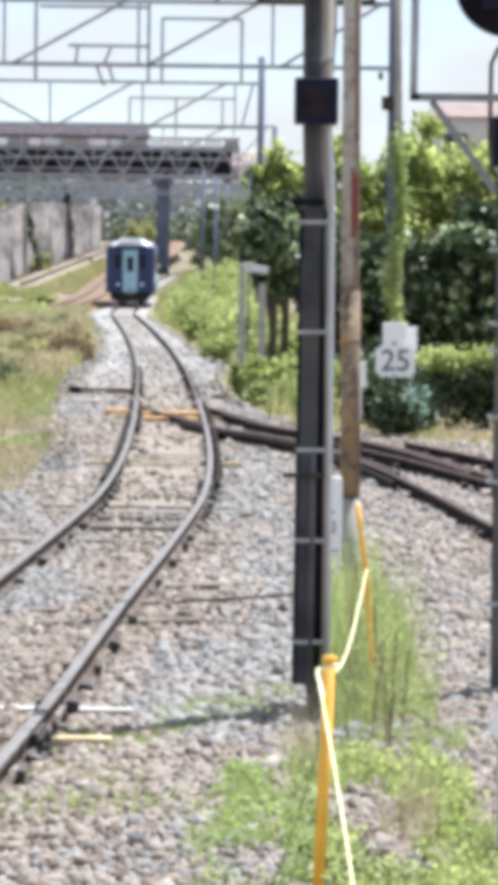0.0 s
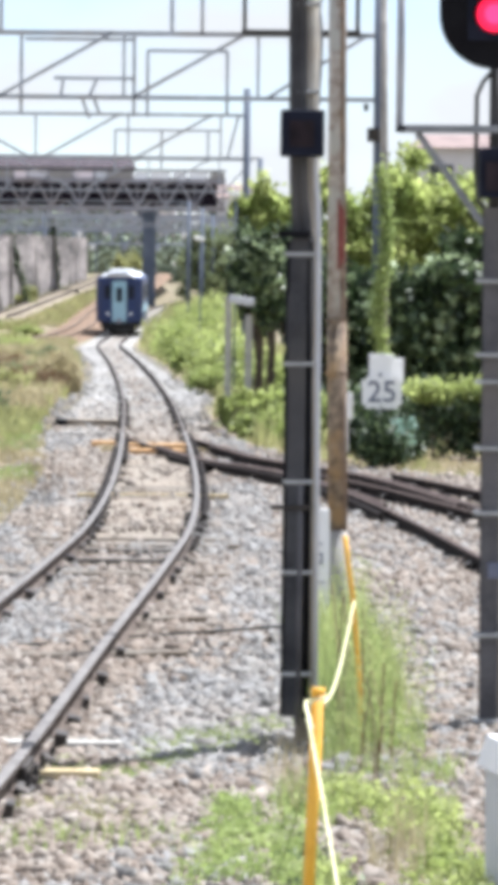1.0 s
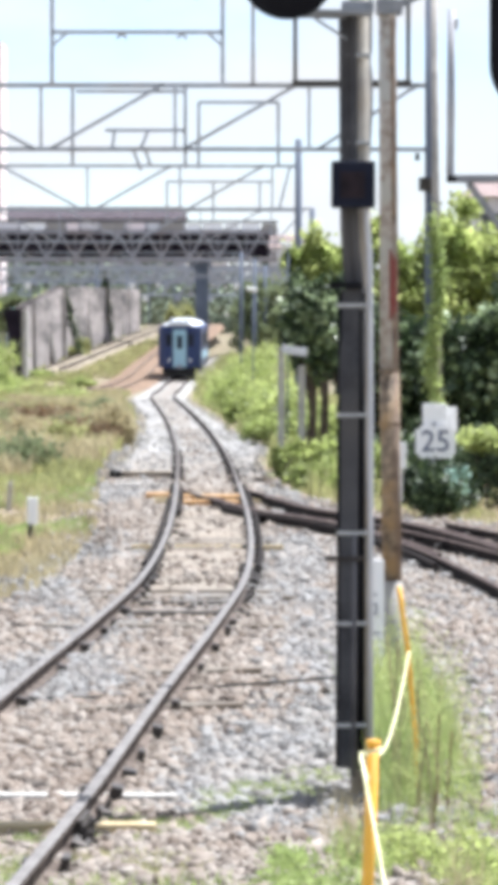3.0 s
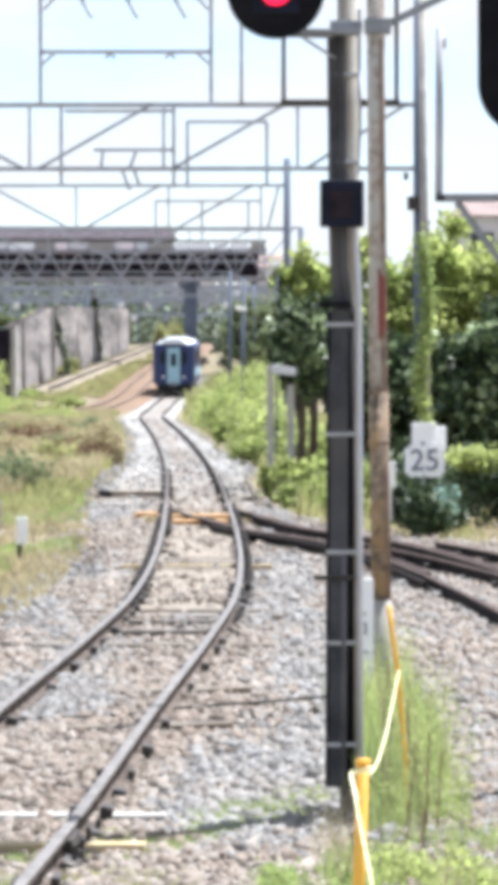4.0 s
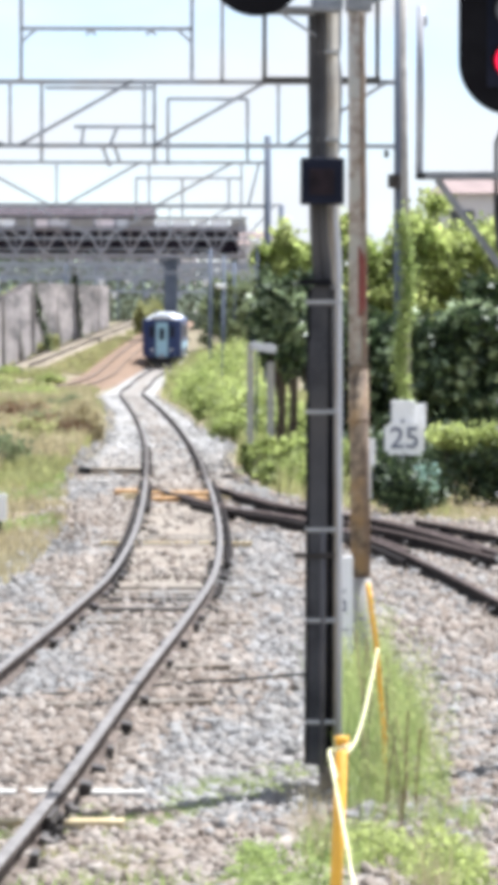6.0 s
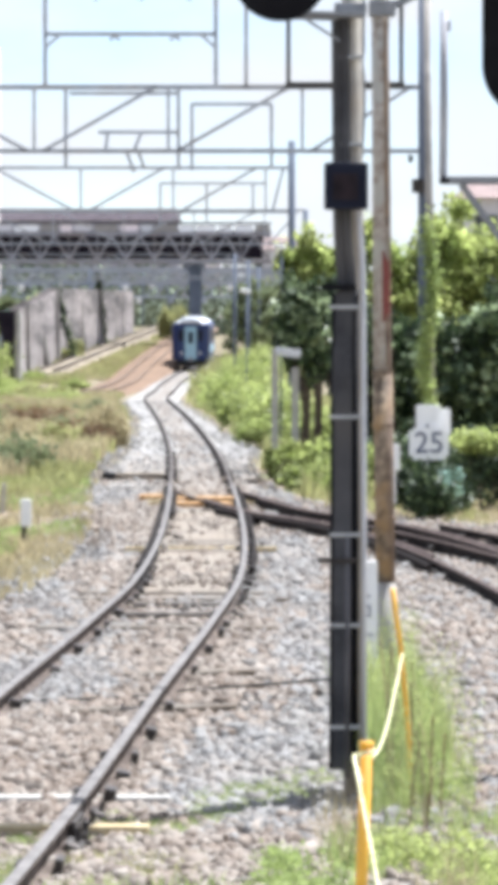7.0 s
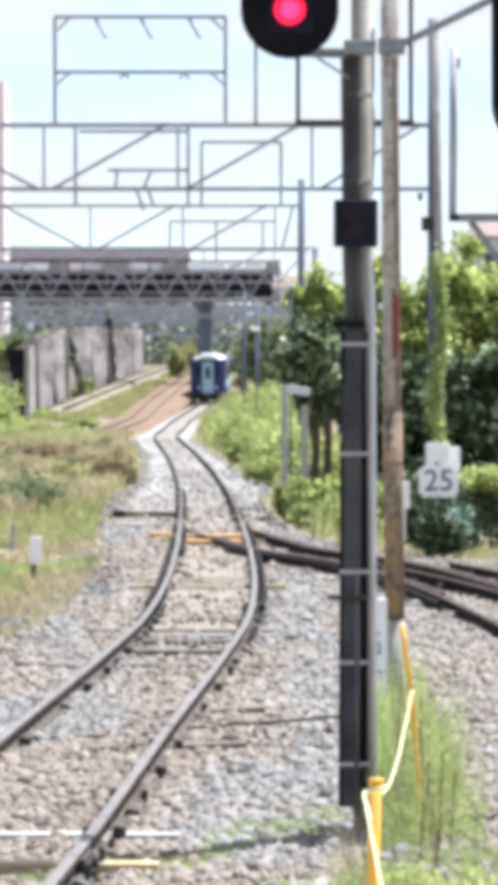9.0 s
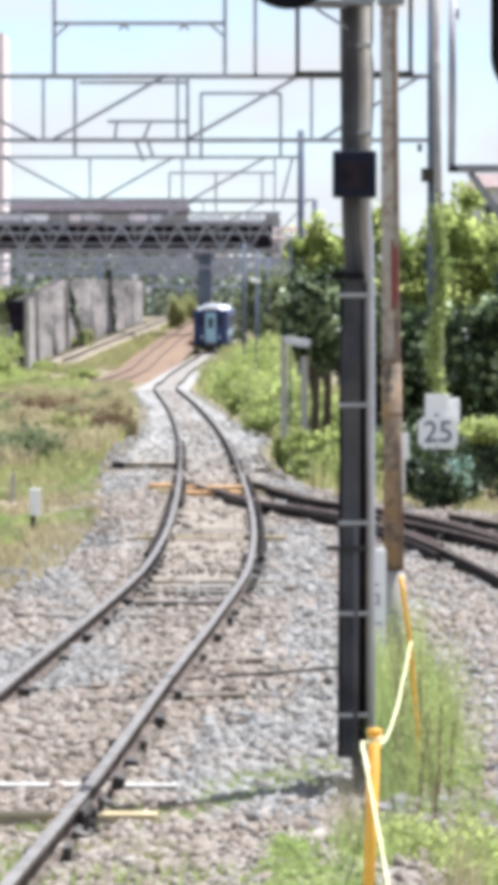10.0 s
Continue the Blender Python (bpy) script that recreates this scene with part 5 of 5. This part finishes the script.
    for mat, count, half, xa, xb, ya, yb, tall, label in ((BUSH, 9000, 0.019, 0.55, 1.32, 19.6, 25.2, 0.17, "bright yellow-green leafy weeds in the ballast"), (FRESH, 5000, 0.017, 0.12, 0.62, 20.4, 25.0, 0.10, "fresh green leafy weeds round the stake"), (FRESH, 2600, 0.015, -0.05, 0.45, 19.5, 22.6, 0.06, "low green leafy weeds in the near ballast"), (DARKLEAF, 1500, 0.022, 0.5, 0.85, 20.0, 23.5, 0.08, "dark green leafy weeds by the rope")):
        cs = []
        while len(cs) < 130:
            x, y = rng.uniform(xa, xb), rng.uniform(ya, yb)
            if noise.noise((x * 2.2, y * 0.8, 1.7)) > -0.12:
                cs.append((x, y, -0.19 + rng.uniform(0.2, 1) * tall))
        v, f = leaf_cloud(rng, cs, (0.045, 0.09, 0.03), count, half)
        quick("broadleaf_weeds", v, f, mat, label, "weeds")
    cs = [(rng.uniform(0.78, 1.34), rng.uniform(26, 36), rng.uniform(-0.15, 0.5)) for i in range(170)]
    v, f = leaf_cloud(rng, cs, (0.035, 0.1, 0.10), 9500, 0.014, 0.5)
    quick("broadleaf_weeds", v, f, BUSH, "tall feathery bright green weeds", "weeds")
    # tall stalks
    bm = bm_new()
    r2 = random.Random(9)
    for i in range(11):
        x, y, h = r2.uniform(0.85, 1.35), r2.uniform(24, 33), r2.uniform(0.5, 1.0)
        string(bm, [(x, y, -0.25), (x + r2.uniform(-.02, .02), y, h * 0.5 - 0.2), (x + r2.uniform(-.06, .06), y, h - 0.2)], 0.006, 5)
    tagged(part("weed_stalks", bm, STRAW), "tall brown weed stalks", "weeds", kind="stuff")
    bm = bm_new()
    for x, y, h, lean in ((1.0, 27.6, 0.78, -0.02), (1.07, 27.2, 0.62, 0.02), (1.14, 27.4, 0.5, 0.03), (0.985, 25.5, 0.34, 0.015)):
        string(bm, [(x, y, -0.25), (x + lean * 0.4, y, h * 0.5 - 0.2), (x + lean, y, h - 0.2)], 0.0065, 6)
    tagged(part("dead_stalks", bm, RUSTWEED), "dead brown weed stalks beside the leaning stake", "weeds", kind="stuff")
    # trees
    # front crowns' shade and rear crowns' sunlight go into their leaf colours
    dark = dict(material=DARKLEAF, label="tree beside the track, crown shade put in as dark leaves", size=0.125)
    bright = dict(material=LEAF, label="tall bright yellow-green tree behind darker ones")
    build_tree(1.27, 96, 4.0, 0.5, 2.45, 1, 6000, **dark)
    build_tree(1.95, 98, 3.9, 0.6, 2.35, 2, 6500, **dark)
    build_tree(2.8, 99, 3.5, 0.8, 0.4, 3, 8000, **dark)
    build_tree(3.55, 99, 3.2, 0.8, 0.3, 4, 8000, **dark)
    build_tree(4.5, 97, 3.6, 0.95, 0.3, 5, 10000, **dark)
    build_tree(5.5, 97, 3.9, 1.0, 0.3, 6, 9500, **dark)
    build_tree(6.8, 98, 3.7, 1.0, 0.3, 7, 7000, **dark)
    build_tree(1.65, 104, 5.2, 0.75, 2.9, 8, 6500, **bright)
    build_tree(2.75, 104, 5.2, 0.95, 2.0, 9, 7000, **bright)
    build_tree(3.8, 104, 5.5, 0.95, 2.0, 16, 7500, **bright)
    build_tree(4.9, 105, 5.9, 1.1, 2.0, 17, 8500, **bright)
    build_tree(6.0, 105, 5.8, 1.1, 2.0, 18, 8500, **bright)
    build_tree(7.2, 106, 5.6, 1.2, 2.0, 19, 7000, **bright)
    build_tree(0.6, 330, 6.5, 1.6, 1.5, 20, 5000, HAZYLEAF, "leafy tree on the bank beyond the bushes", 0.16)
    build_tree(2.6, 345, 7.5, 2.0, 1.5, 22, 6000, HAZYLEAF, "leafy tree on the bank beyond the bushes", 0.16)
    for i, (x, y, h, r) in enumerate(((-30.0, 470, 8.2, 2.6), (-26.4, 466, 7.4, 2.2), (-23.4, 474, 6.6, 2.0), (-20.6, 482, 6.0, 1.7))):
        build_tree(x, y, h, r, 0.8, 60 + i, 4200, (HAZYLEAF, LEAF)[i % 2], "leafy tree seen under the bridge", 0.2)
    for i, (x, y, h, r) in enumerate(((0.2, 152, 1.5, 1.0), (1.2, 140, 1.7, 1.0), (-0.3, 180, 1.6, 1.1), (0.9, 170, 1.7, 1.2), (-0.6, 205, 1.6, 1.2), (0.6, 210, 1.9, 1.3), (1.5, 126, 1.1, 0.7), (0.7, 128, 0.9, 0.7), (1.85, 94.3, 1.0, 0.4), (1.5, 93.8, 0.7, 0.35), (0.86, 94.2, 0.9, 0.28), (1.2, 94.1, 0.8, 0.3), (1.95, 106, 1.1, 0.5), (1.75, 121, 1.3, 0.6), (1.1, 132, 1.5, 0.7),
                                      (-0.9, 232, 1.8, 1.2), (0.4, 262, 2.6, 1.4), (1.6, 280, 3.0, 1.6), (0.3, 300, 2.4, 1.2), (2.6, 310, 3.4, 1.8))):
        bush(x, y, h, r, 40 + i)
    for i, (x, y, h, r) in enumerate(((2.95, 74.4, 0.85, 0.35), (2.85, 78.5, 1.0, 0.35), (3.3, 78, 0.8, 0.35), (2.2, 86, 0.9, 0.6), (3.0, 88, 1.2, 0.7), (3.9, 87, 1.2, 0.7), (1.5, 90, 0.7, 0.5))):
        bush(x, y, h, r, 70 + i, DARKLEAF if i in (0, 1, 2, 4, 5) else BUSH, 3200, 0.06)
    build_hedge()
    for i, (x, y, h, r) in enumerate(((-10, 250, 0.9, 1.5), (-12.6, 262, 1.0, 1.3), (-16.3, 290, 4.6, 2.0), (-14.2, 275, 1.3, 1.2), (-18, 300, 5.4, 2.0), (-15.6, 280, 3.4, 1.6), (-15.0, 268, 2.6, 1.4), (-13.4, 312, 0.9, 0.7), (-6.3, 475, 3.6, 1.4), (-6.6, 442, 4.2, 0.8), (-9.9, 290, 0.7, 0.6), (-12.9, 378, 1.8, 0.7), (-13.3, 372, 1.3, 0.8))):
        bush(x, y, h * 0.8, r, 90 + i, BUSH if x < -13.5 else (GRASS, BUSH, GRASS)[i % 3], 3000, 0.12)
    r3 = random.Random(14)
    for i in range(36):
        y = r3.uniform(98, 235)
        x = r3.uniform(-0.066 * y - 0.5, LEFT(y) - 0.6)
        bush(x, y, r3.uniform(0.45, 0.95), r3.uniform(0.5, 1.3), 200 + i, (STRAW, GRASS, BUSH, HAZYLEAF, RUSTWEED)[i % 5], 900, 0.07)
    bush(-3.75, 127, 0.75, 0.4, 331, RUSTWEED, 900, 0.06)
    for x, y in ((-3.1, 128), (-3.5, 136), (-3.3, 132)):
        bush(x - 0.35, y, 1.1, 0.45, int(y), STRAW, 1600, 0.06)
    # creeper running down the retaining wall
    rng = np.random.default_rng(17)
    for x0, y0, run in ((-13.9, 372, 1.3), (-12.2, 425, 0.5)):
        cs = [(x0 - 0.2 + run * k / 30, y0 - 2.5, rise(y0) + climb(y0) + 5.2 * (1 - k / 30) + 0.2) for k in range(31)]
        v, f = leaf_cloud(rng, cs, (0.16, 0.2, 0.22), 900, 0.13)
        quick("creeper", v, f, DARKLEAF, "dark green creeper hanging down the wall", "creeper")
    for i in range(2):
        bm = bm_new()
        bar(bm, (-12.7 + 0.2 * i, 188, -0.09 + 0.22 * i), (-9.1 - 0.25 * i, 193, -0.07 + 0.22 * i), 0.24, 0.21)
        tagged(part("old_timber", bm, (RUSTEARTH, TANBALLAST)[i]), "old brown timber stacked in the weeds", "timber", "timbers in the weeds")
    # creeper on the poles
    rng = np.random.default_rng(21)
    cs = [(3.66 + 0.09 * math.sin(z * 2.1) * (1.2 - z / 7), 92.8 + 0.1 * math.cos(z * 3), z) for z in np.linspace(0.2, 4.9, 40)]
    v, f = leaf_cloud(rng, cs, (0.075, 0.08, 0.1), 2600, 0.05)
    quick("creeper", v, f, FRESH, "bright green creeper climbing the pole", "creeper")
    rng = np.random.default_rng(27)
    cs = [(3.42 + rng.uniform(-0.14, 0.14), 77.3, 0.1 + rng.uniform(0, 0.42)) for i in range(24)]
    v, f = leaf_cloud(rng, cs, (0.04, 0.04, 0.05), 150, 0.045)
    quick("torn_sheet", v, f, TEAL, "scraps of faded teal sheet caught in the bushes", "sheet")
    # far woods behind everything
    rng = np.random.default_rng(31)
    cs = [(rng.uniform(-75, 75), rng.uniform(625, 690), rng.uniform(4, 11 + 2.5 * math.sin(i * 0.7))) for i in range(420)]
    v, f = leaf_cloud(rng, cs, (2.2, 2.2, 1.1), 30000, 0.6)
    quick("far_woods", v, f, HAZEWOOD, "distant woods with haze mixed into their leaf colour", "woods")


def build_hedge():
    """A clipped hedge; its lit top and shaded front are painted by leaf colour."""
    rng = np.random.default_rng(77)
    hd = thing("hedge", "clipped hedge with bright yellow-green top and dark front", "hedge", (5.0, 80, -0.2))
    bm = bm_new()
    for i in range(12):
        x = -1.2 + 0.23 * i
        rod(bm, (x, 0, -0.1), (x + rng.uniform(-0.1, 0.1), rng.uniform(-0.2, 0.2), 1.0), 0.022, 0.01, seg=6)
    part("stem", bm, BARK, hd)
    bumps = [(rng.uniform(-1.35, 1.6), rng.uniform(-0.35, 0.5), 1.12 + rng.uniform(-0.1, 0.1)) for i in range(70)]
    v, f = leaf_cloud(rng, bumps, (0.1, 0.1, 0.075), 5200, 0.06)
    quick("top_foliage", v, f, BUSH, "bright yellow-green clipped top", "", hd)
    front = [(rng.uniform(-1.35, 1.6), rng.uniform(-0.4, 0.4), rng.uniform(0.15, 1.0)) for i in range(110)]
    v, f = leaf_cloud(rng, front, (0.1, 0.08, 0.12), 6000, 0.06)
    quick("front_foliage", v, f, DARKLEAF, "front leaves darkened to hold the hedge's shade", "", hd)


def bush(x, y, h, r, seed, material=BUSH, leaves=2600, size=0.085):
    rng = np.random.default_rng(seed)
    b = thing("bush", {BUSH: "bright green leafy bush beside the line", STRAW: "clump of dry straw-coloured weeds", GRASS: "clump of tall green grass", RUSTWEED: "clump of dead rust-brown weeds", HAZYLEAF: "dull green leafy clump in the meadow"}.get(material, "dark green low bush"), "bush", (x, y, rise(y) - 0.2 + (climb(y) if x < -5.5 else 0)))
    bm = bm_new()
    cs = []
    for i in range(16):
        a, k = rng.uniform(0, 2 * np.pi), math.sqrt(rng.uniform(0, 1))
        cs.append((r * k * math.cos(a), r * k * math.sin(a), h * (0.25 + 0.6 * rng.uniform(0, 1) * (1 - 0.55 * k * k))))
        if i < 6:
            rod(bm, (0, 0, -0.1), cs[-1], 0.02, 0.008, seg=5)
    part("stem", bm, BARK, b)
    v, f = leaf_cloud(rng, cs, (r * 0.2, r * 0.2, h * 0.13), leaves, size)
    quick("foliage", v, f, material, "", "", b)
    return b


# ---- train ----
def build_train():
    tr = thing("railcar", "deep blue diesel railcar with pale end door and grey roof", "train")
    w, z0, z1, ln = 1.40, 0.72, 3.28, 19.5
    ring = lambda y, k, kz: [(-w * k, y, z0), (w * k, y, z0), (w * k, y, z1 - kz), (w * 0.86 * k, y, z1 + 0.16 - kz), (-w * 0.86 * k, y, z1 + 0.16 - kz), (-w * k, y, z1 - kz)]
    bm = bm_new()
    rows = [[bm.verts.new(p) for p in ring(y, k, kz)] for y, k, kz in ((0, 0.66, 0.03), (0.34, 0.97, 0.0), (0.6, 1, 0), (ln - 0.6, 1, 0), (ln, 0.7, 0.03))]
    for a, b in zip(rows, rows[1:]):
        for i in range(6):
            bm.faces.new((a[i], a[(i + 1) % 6], b[(i + 1) % 6], b[i]))
    bm.faces.new(rows[0][::-1])
    bm.faces.new(rows[-1])
    bmesh.ops.recalc_face_normals(bm, faces=bm.faces)
    body = part("body", bm, TRAINBLUE, tr)
    bm = bm_new()
    block(bm, (0, -0.02, 1.95), (0.84, 0.08, 2.42), bevel=0.02)
    door = part("end_door", bm, TRAINDOOR, body, "pale cyan gangway door")
    bm = bm_new()
    block(bm, (0, -0.07, 2.35), (0.36, 0.04, 0.85), bevel=0.02)
    part("window", bm, TRAINGLASS, door)
    for s in (-1, 1):
        bm = bm_new()
        block(bm, (s * 0.70, -0.012, 2.5), (0.40, 0.04, 0.8), bevel=0.03)
        part("end_window", bm, TRAINGLASS, body)
        bm = bm_new()
        rod(bm, (s * 0.68, -0.03, 1.2), (s * 0.68, 0.02, 1.2), 0.09, seg=14)
        part("tail_lamp", bm, WHITE, body)
        bm = bm_new()
        block(bm, (s * 1.405, ln / 2, 1.5), (0.012, ln - 2, 0.5))
        part("stripe", bm, TRAINPALE, body, "pale blue band")
        for k in range(9):
            bm = bm_new()
            block(bm, (s * 1.403, 2.5 + 1.8 * k, 2.5), (0.012, 1.3, 0.8), bevel=0.004)
            part("side_window", bm, TRAINGLASS, body)
    bm = bm_new()
    rf = [[bm.verts.new(p) for p in ((-1.2 * k, y, z1 + 0.14), (-0.8 * k, y, z1 + 0.36), (0, y, z1 + 0.43), (0.8 * k, y, z1 + 0.36), (1.2 * k, y, z1 + 0.14))] for y, k in ((-0.03, 0.72), (0.5, 1.0), (ln - 0.5, 1.0), (ln, 0.75))]
    for a, b in zip(rf, rf[1:]):
        for i in range(4):
            bm.faces.new((a[i], a[i + 1], b[i + 1], b[i]))
    bm.faces.new(rf[0])
    bm.faces.new(rf[-1])
    part("roof", bm, TRAINROOF, tr, "pale grey rounded roof")
    for y, l in ((2.4, 2.2), (7.0, 3.0), (13.0, 2.4)):
        bm = bm_new()
        block(bm, (0, y, z1 + 0.43), (1.3, l, 0.2), bevel=0.05)
        part("roof_unit", bm, TRAINROOF, tr)
    bm = bm_new()
    block(bm, (0, ln / 2, 0.56), (2.3, ln - 1.5, 0.36), bevel=0.05)
    block(bm, (0, 0.15, 0.40), (2.0, 0.12, 0.45), bevel=0.03)
    part("underframe", bm, UNDERFRAME, tr, "black underframe")
    bm = bm_new()
    rod(bm, (0, -0.35, 0.78), (0, 0.3, 0.78), 0.11)
    block(bm, (0, -0.38, 0.78), (0.28, 0.16, 0.28), bevel=0.03)
    part("coupler", bm, BRIDGESTEEL, tr, "grey coupler")
    for y in (2.6, ln - 2.6):
        bm = bm_new()
        block(bm, (0, y, 0.45), (2.1, 2.6, 0.28), bevel=0.04)
        bogie = part("bogie", bm, UNDERFRAME, tr)
        for dy in (-0.95, 0.95):
            for s in (-1, 1):
                bm = bm_new()
                rod(bm, (s * 0.50, y + dy, 0.43), (s * 0.63, y + dy, 0.43), 0.43, seg=20)
                part("wheel", bm, UNDERFRAME, bogie)
    return tr


# ---- assemble ----
build_ground()
build_ballast()
build_yard()
build_bridge()
build_far_crossing()
build_retaining_wall()
build_buildings()
build_gantries()
build_signal_near()
build_signal_right()
build_rusty_pole()
build_km_post()
build_cabinet()
build_stakes()
build_markers()
build_plants()
railcar = build_train()
build_stones()
build_track("main_track", MAIN, 8.0, 515.0, "curving main line track with worn rails", ((8.0, 26.0, (RAILSIDE, RAILTOP)), (26.012, 52.0, (RAILSIDE, RAILTOP)), (52.012, 88.0, (DARKRAIL, RAILTOP)), (88.02, 515.0, (FARSIDE, FARTOP))),
            {31: "white", 28: "pale", 48: "tilt", 42: "tilt", 58: "bare", 68: "bare", 66: "bare", 85: "pale", 116: "pale", 114: "pale"})
build_track("branch_track", BRANCH, 8.0, 84.0, "dark diverging turnout track", ((8.0, 84.0, (DARKRAIL, BRANCHTOP)),), {})
build_track("siding_track", SIDING, 46.0, 68.0, "dark siding track leaving the turnout", ((46.0, 68.0, (DARKRAIL, BRANCHTOP)),), {})


def build_track_details():
    """Rail joint by the near white sleeper, rusty plates and guard rails of the turnout."""
    for off in (0.566, -0.566):
        g = (MAIN(26.5) - MAIN(25.5))
        for side in (-1, 1):
            bm = bm_new()
            block(bm, (0, 0, 0), (0.045, 0.62, 0.085), (0, 0, 0), 0.006)
            for k in range(4):
                rod(bm, (0, -0.24 + 0.16 * k, 0), (side * 0.045, -0.24 + 0.16 * k, 0), 0.018, seg=8)
            fp = part("fishplate", bm, IRON)
            fp.matrix_world = pose(MAIN(26.0) + off + side * 0.036, 26.0, -0.083, 0, 0, -math.degrees(math.atan(g)))
            tagged(fp, "dark bolted fishplate on the rail joint", "fishplate", "rail joint plates")
    r4 = random.Random(6)
    for y, w, h in ((25.2, 0.10, 0.10), (25.75, 0.07, 0.08), (26.2, 0.09, 0.10), (27.0, 0.08, 0.07)):
        bm = bm_new()
        block(bm, (0, 0, -0.02), (w, 0.16, h * 0.7), (r4.uniform(-15, 15), r4.uniform(5, 25), r4.uniform(-25, 25)), 0.02)
        rod(bm, (0.02, 0, 0), (0.03, 0.02, h * 0.7), 0.016, seg=8)
        rod(bm, (-0.02, -0.10, -0.03), (w * 1.1, -0.16, -0.04), 0.012, seg=8)
        ch = part("rail_chair", bm, IRON)
        ch.matrix_world = pose(MAIN(y) + 0.566 + 0.085, y, -0.105, 0, 0, -3)
        tagged(ch, "dark oily rail chair with spike beside the near joint", "rail chair", "rail chairs at the joint")
    for x0, x1, y, h in ((-1.08, -0.10, 81.6, 0.075), (-1.05, -0.12, 79.2, 0.06), (-1.75, -1.35, 83.5, 0.05)):
        bm = bm_new()
        block(bm, (0, 0, 0), (x1 - x0, 0.8, 0.08), (0, 0, 2), 0.008)
        pl = part("switch_plate", bm, RUSTPLATE)
        pl.matrix_world = pose((x0 + x1) / 2, y, -0.15 + h)
        tagged(pl, "rust-orange timber plate in the turnout", "plate", "turnout plates")
    tr = thing("guard_rails", "dark guard rails and added dark rails in the turnout", "guard rail", kind="structure")
    for off in (-0.45, 0.45):
        rail(BRANCH, off, 58, 80, tr, (DARKRAIL, BRANCHTOP))
    # outer pair added to widen the branch rails' dark bands
    for off in (-0.69, 0.69):
        rail(BRANCH, off, 56, 76, tr, (DARKRAIL, DARKRAIL), 1.0, lambda y: -0.03)
    for off, y0, y1 in ((-0.47, 73, 86), (0.68, 55, 88), (-0.67, 56, 80)):
        rail(MAIN, off, y0, y1, tr, (DARKRAIL, DARKRAIL), 1.0, lambda y: -0.022)
    # a wire's shadow across the ballast, built as thin black tubes
    for pts in (((-1.66, 35.75), (-1.2, 36.1), (-0.66, 36.6)), ((-0.48, 36.75), (0.1, 37.3), (0.75, 38.05), (1.1, 38.3))):
        bm = bm_new()
        string(bm, [(x, y, -0.135 + 0.014 * math.sin(x * 11)) for x, y in pts], 0.011)
        tagged(part("shadow_line", bm, BLACKPIPE, None, "", True), "black strand laid on the ballast as a shadow line", "cable")
    vs, fs = [], []
    ys = list(np.arange(50.5, 90, 0.5))
    for y in ys:
        for i in range(7):
            u = -0.52 + 1.04 * i / 6
            vs.append((MAIN(y) + u, y, -0.127 + 0.012 * noise.noise((u * 4, y * 1.1, 6)) - 0.014 * max(0.0, 54.5 - y + 1.5 * noise.noise((u * 3, y, 2)))))
    for j in range(len(ys) - 1):
        for i in range(6):
            fs.append((j * 7 + i, j * 7 + i + 1, (j + 1) * 7 + i + 1, (j + 1) * 7 + i))
    tagged(part("track_infill", (vs, [], fs), INFILL, smooth=True), "trodden tan dirt between the rails of the turnout", "ground", kind="structure")
    slab = bm_new()
    block(slab, (0, 0, 0), (0.5, 0.5, 0.1), (0, 0, 4), 0.012)
    sl = part("concrete_slab", slab, WHITECONC)
    sl.matrix_world = pose(-2.24, 90, -0.14)
    tagged(sl, "flat pale concrete slab beside the turnout", "slab")


build_track_details()


def motions():
    rows = []
    for t, y in ((0.0, 275.0), (2.0, 298.0), (4.0, 320.0), (6.0, 341.0), (8.0, 364.0), (10.0, 388.0)):
        way = math.degrees(math.atan2(MAIN(y + 12) - MAIN(y), 12.0))
        rows.append((t, pose(MAIN(y), y, rise(y), math.degrees(math.atan(0.5 * (rise(y + 2) - rise(y)))), 0, -way)))
    walk(railcar, rows)


motions()
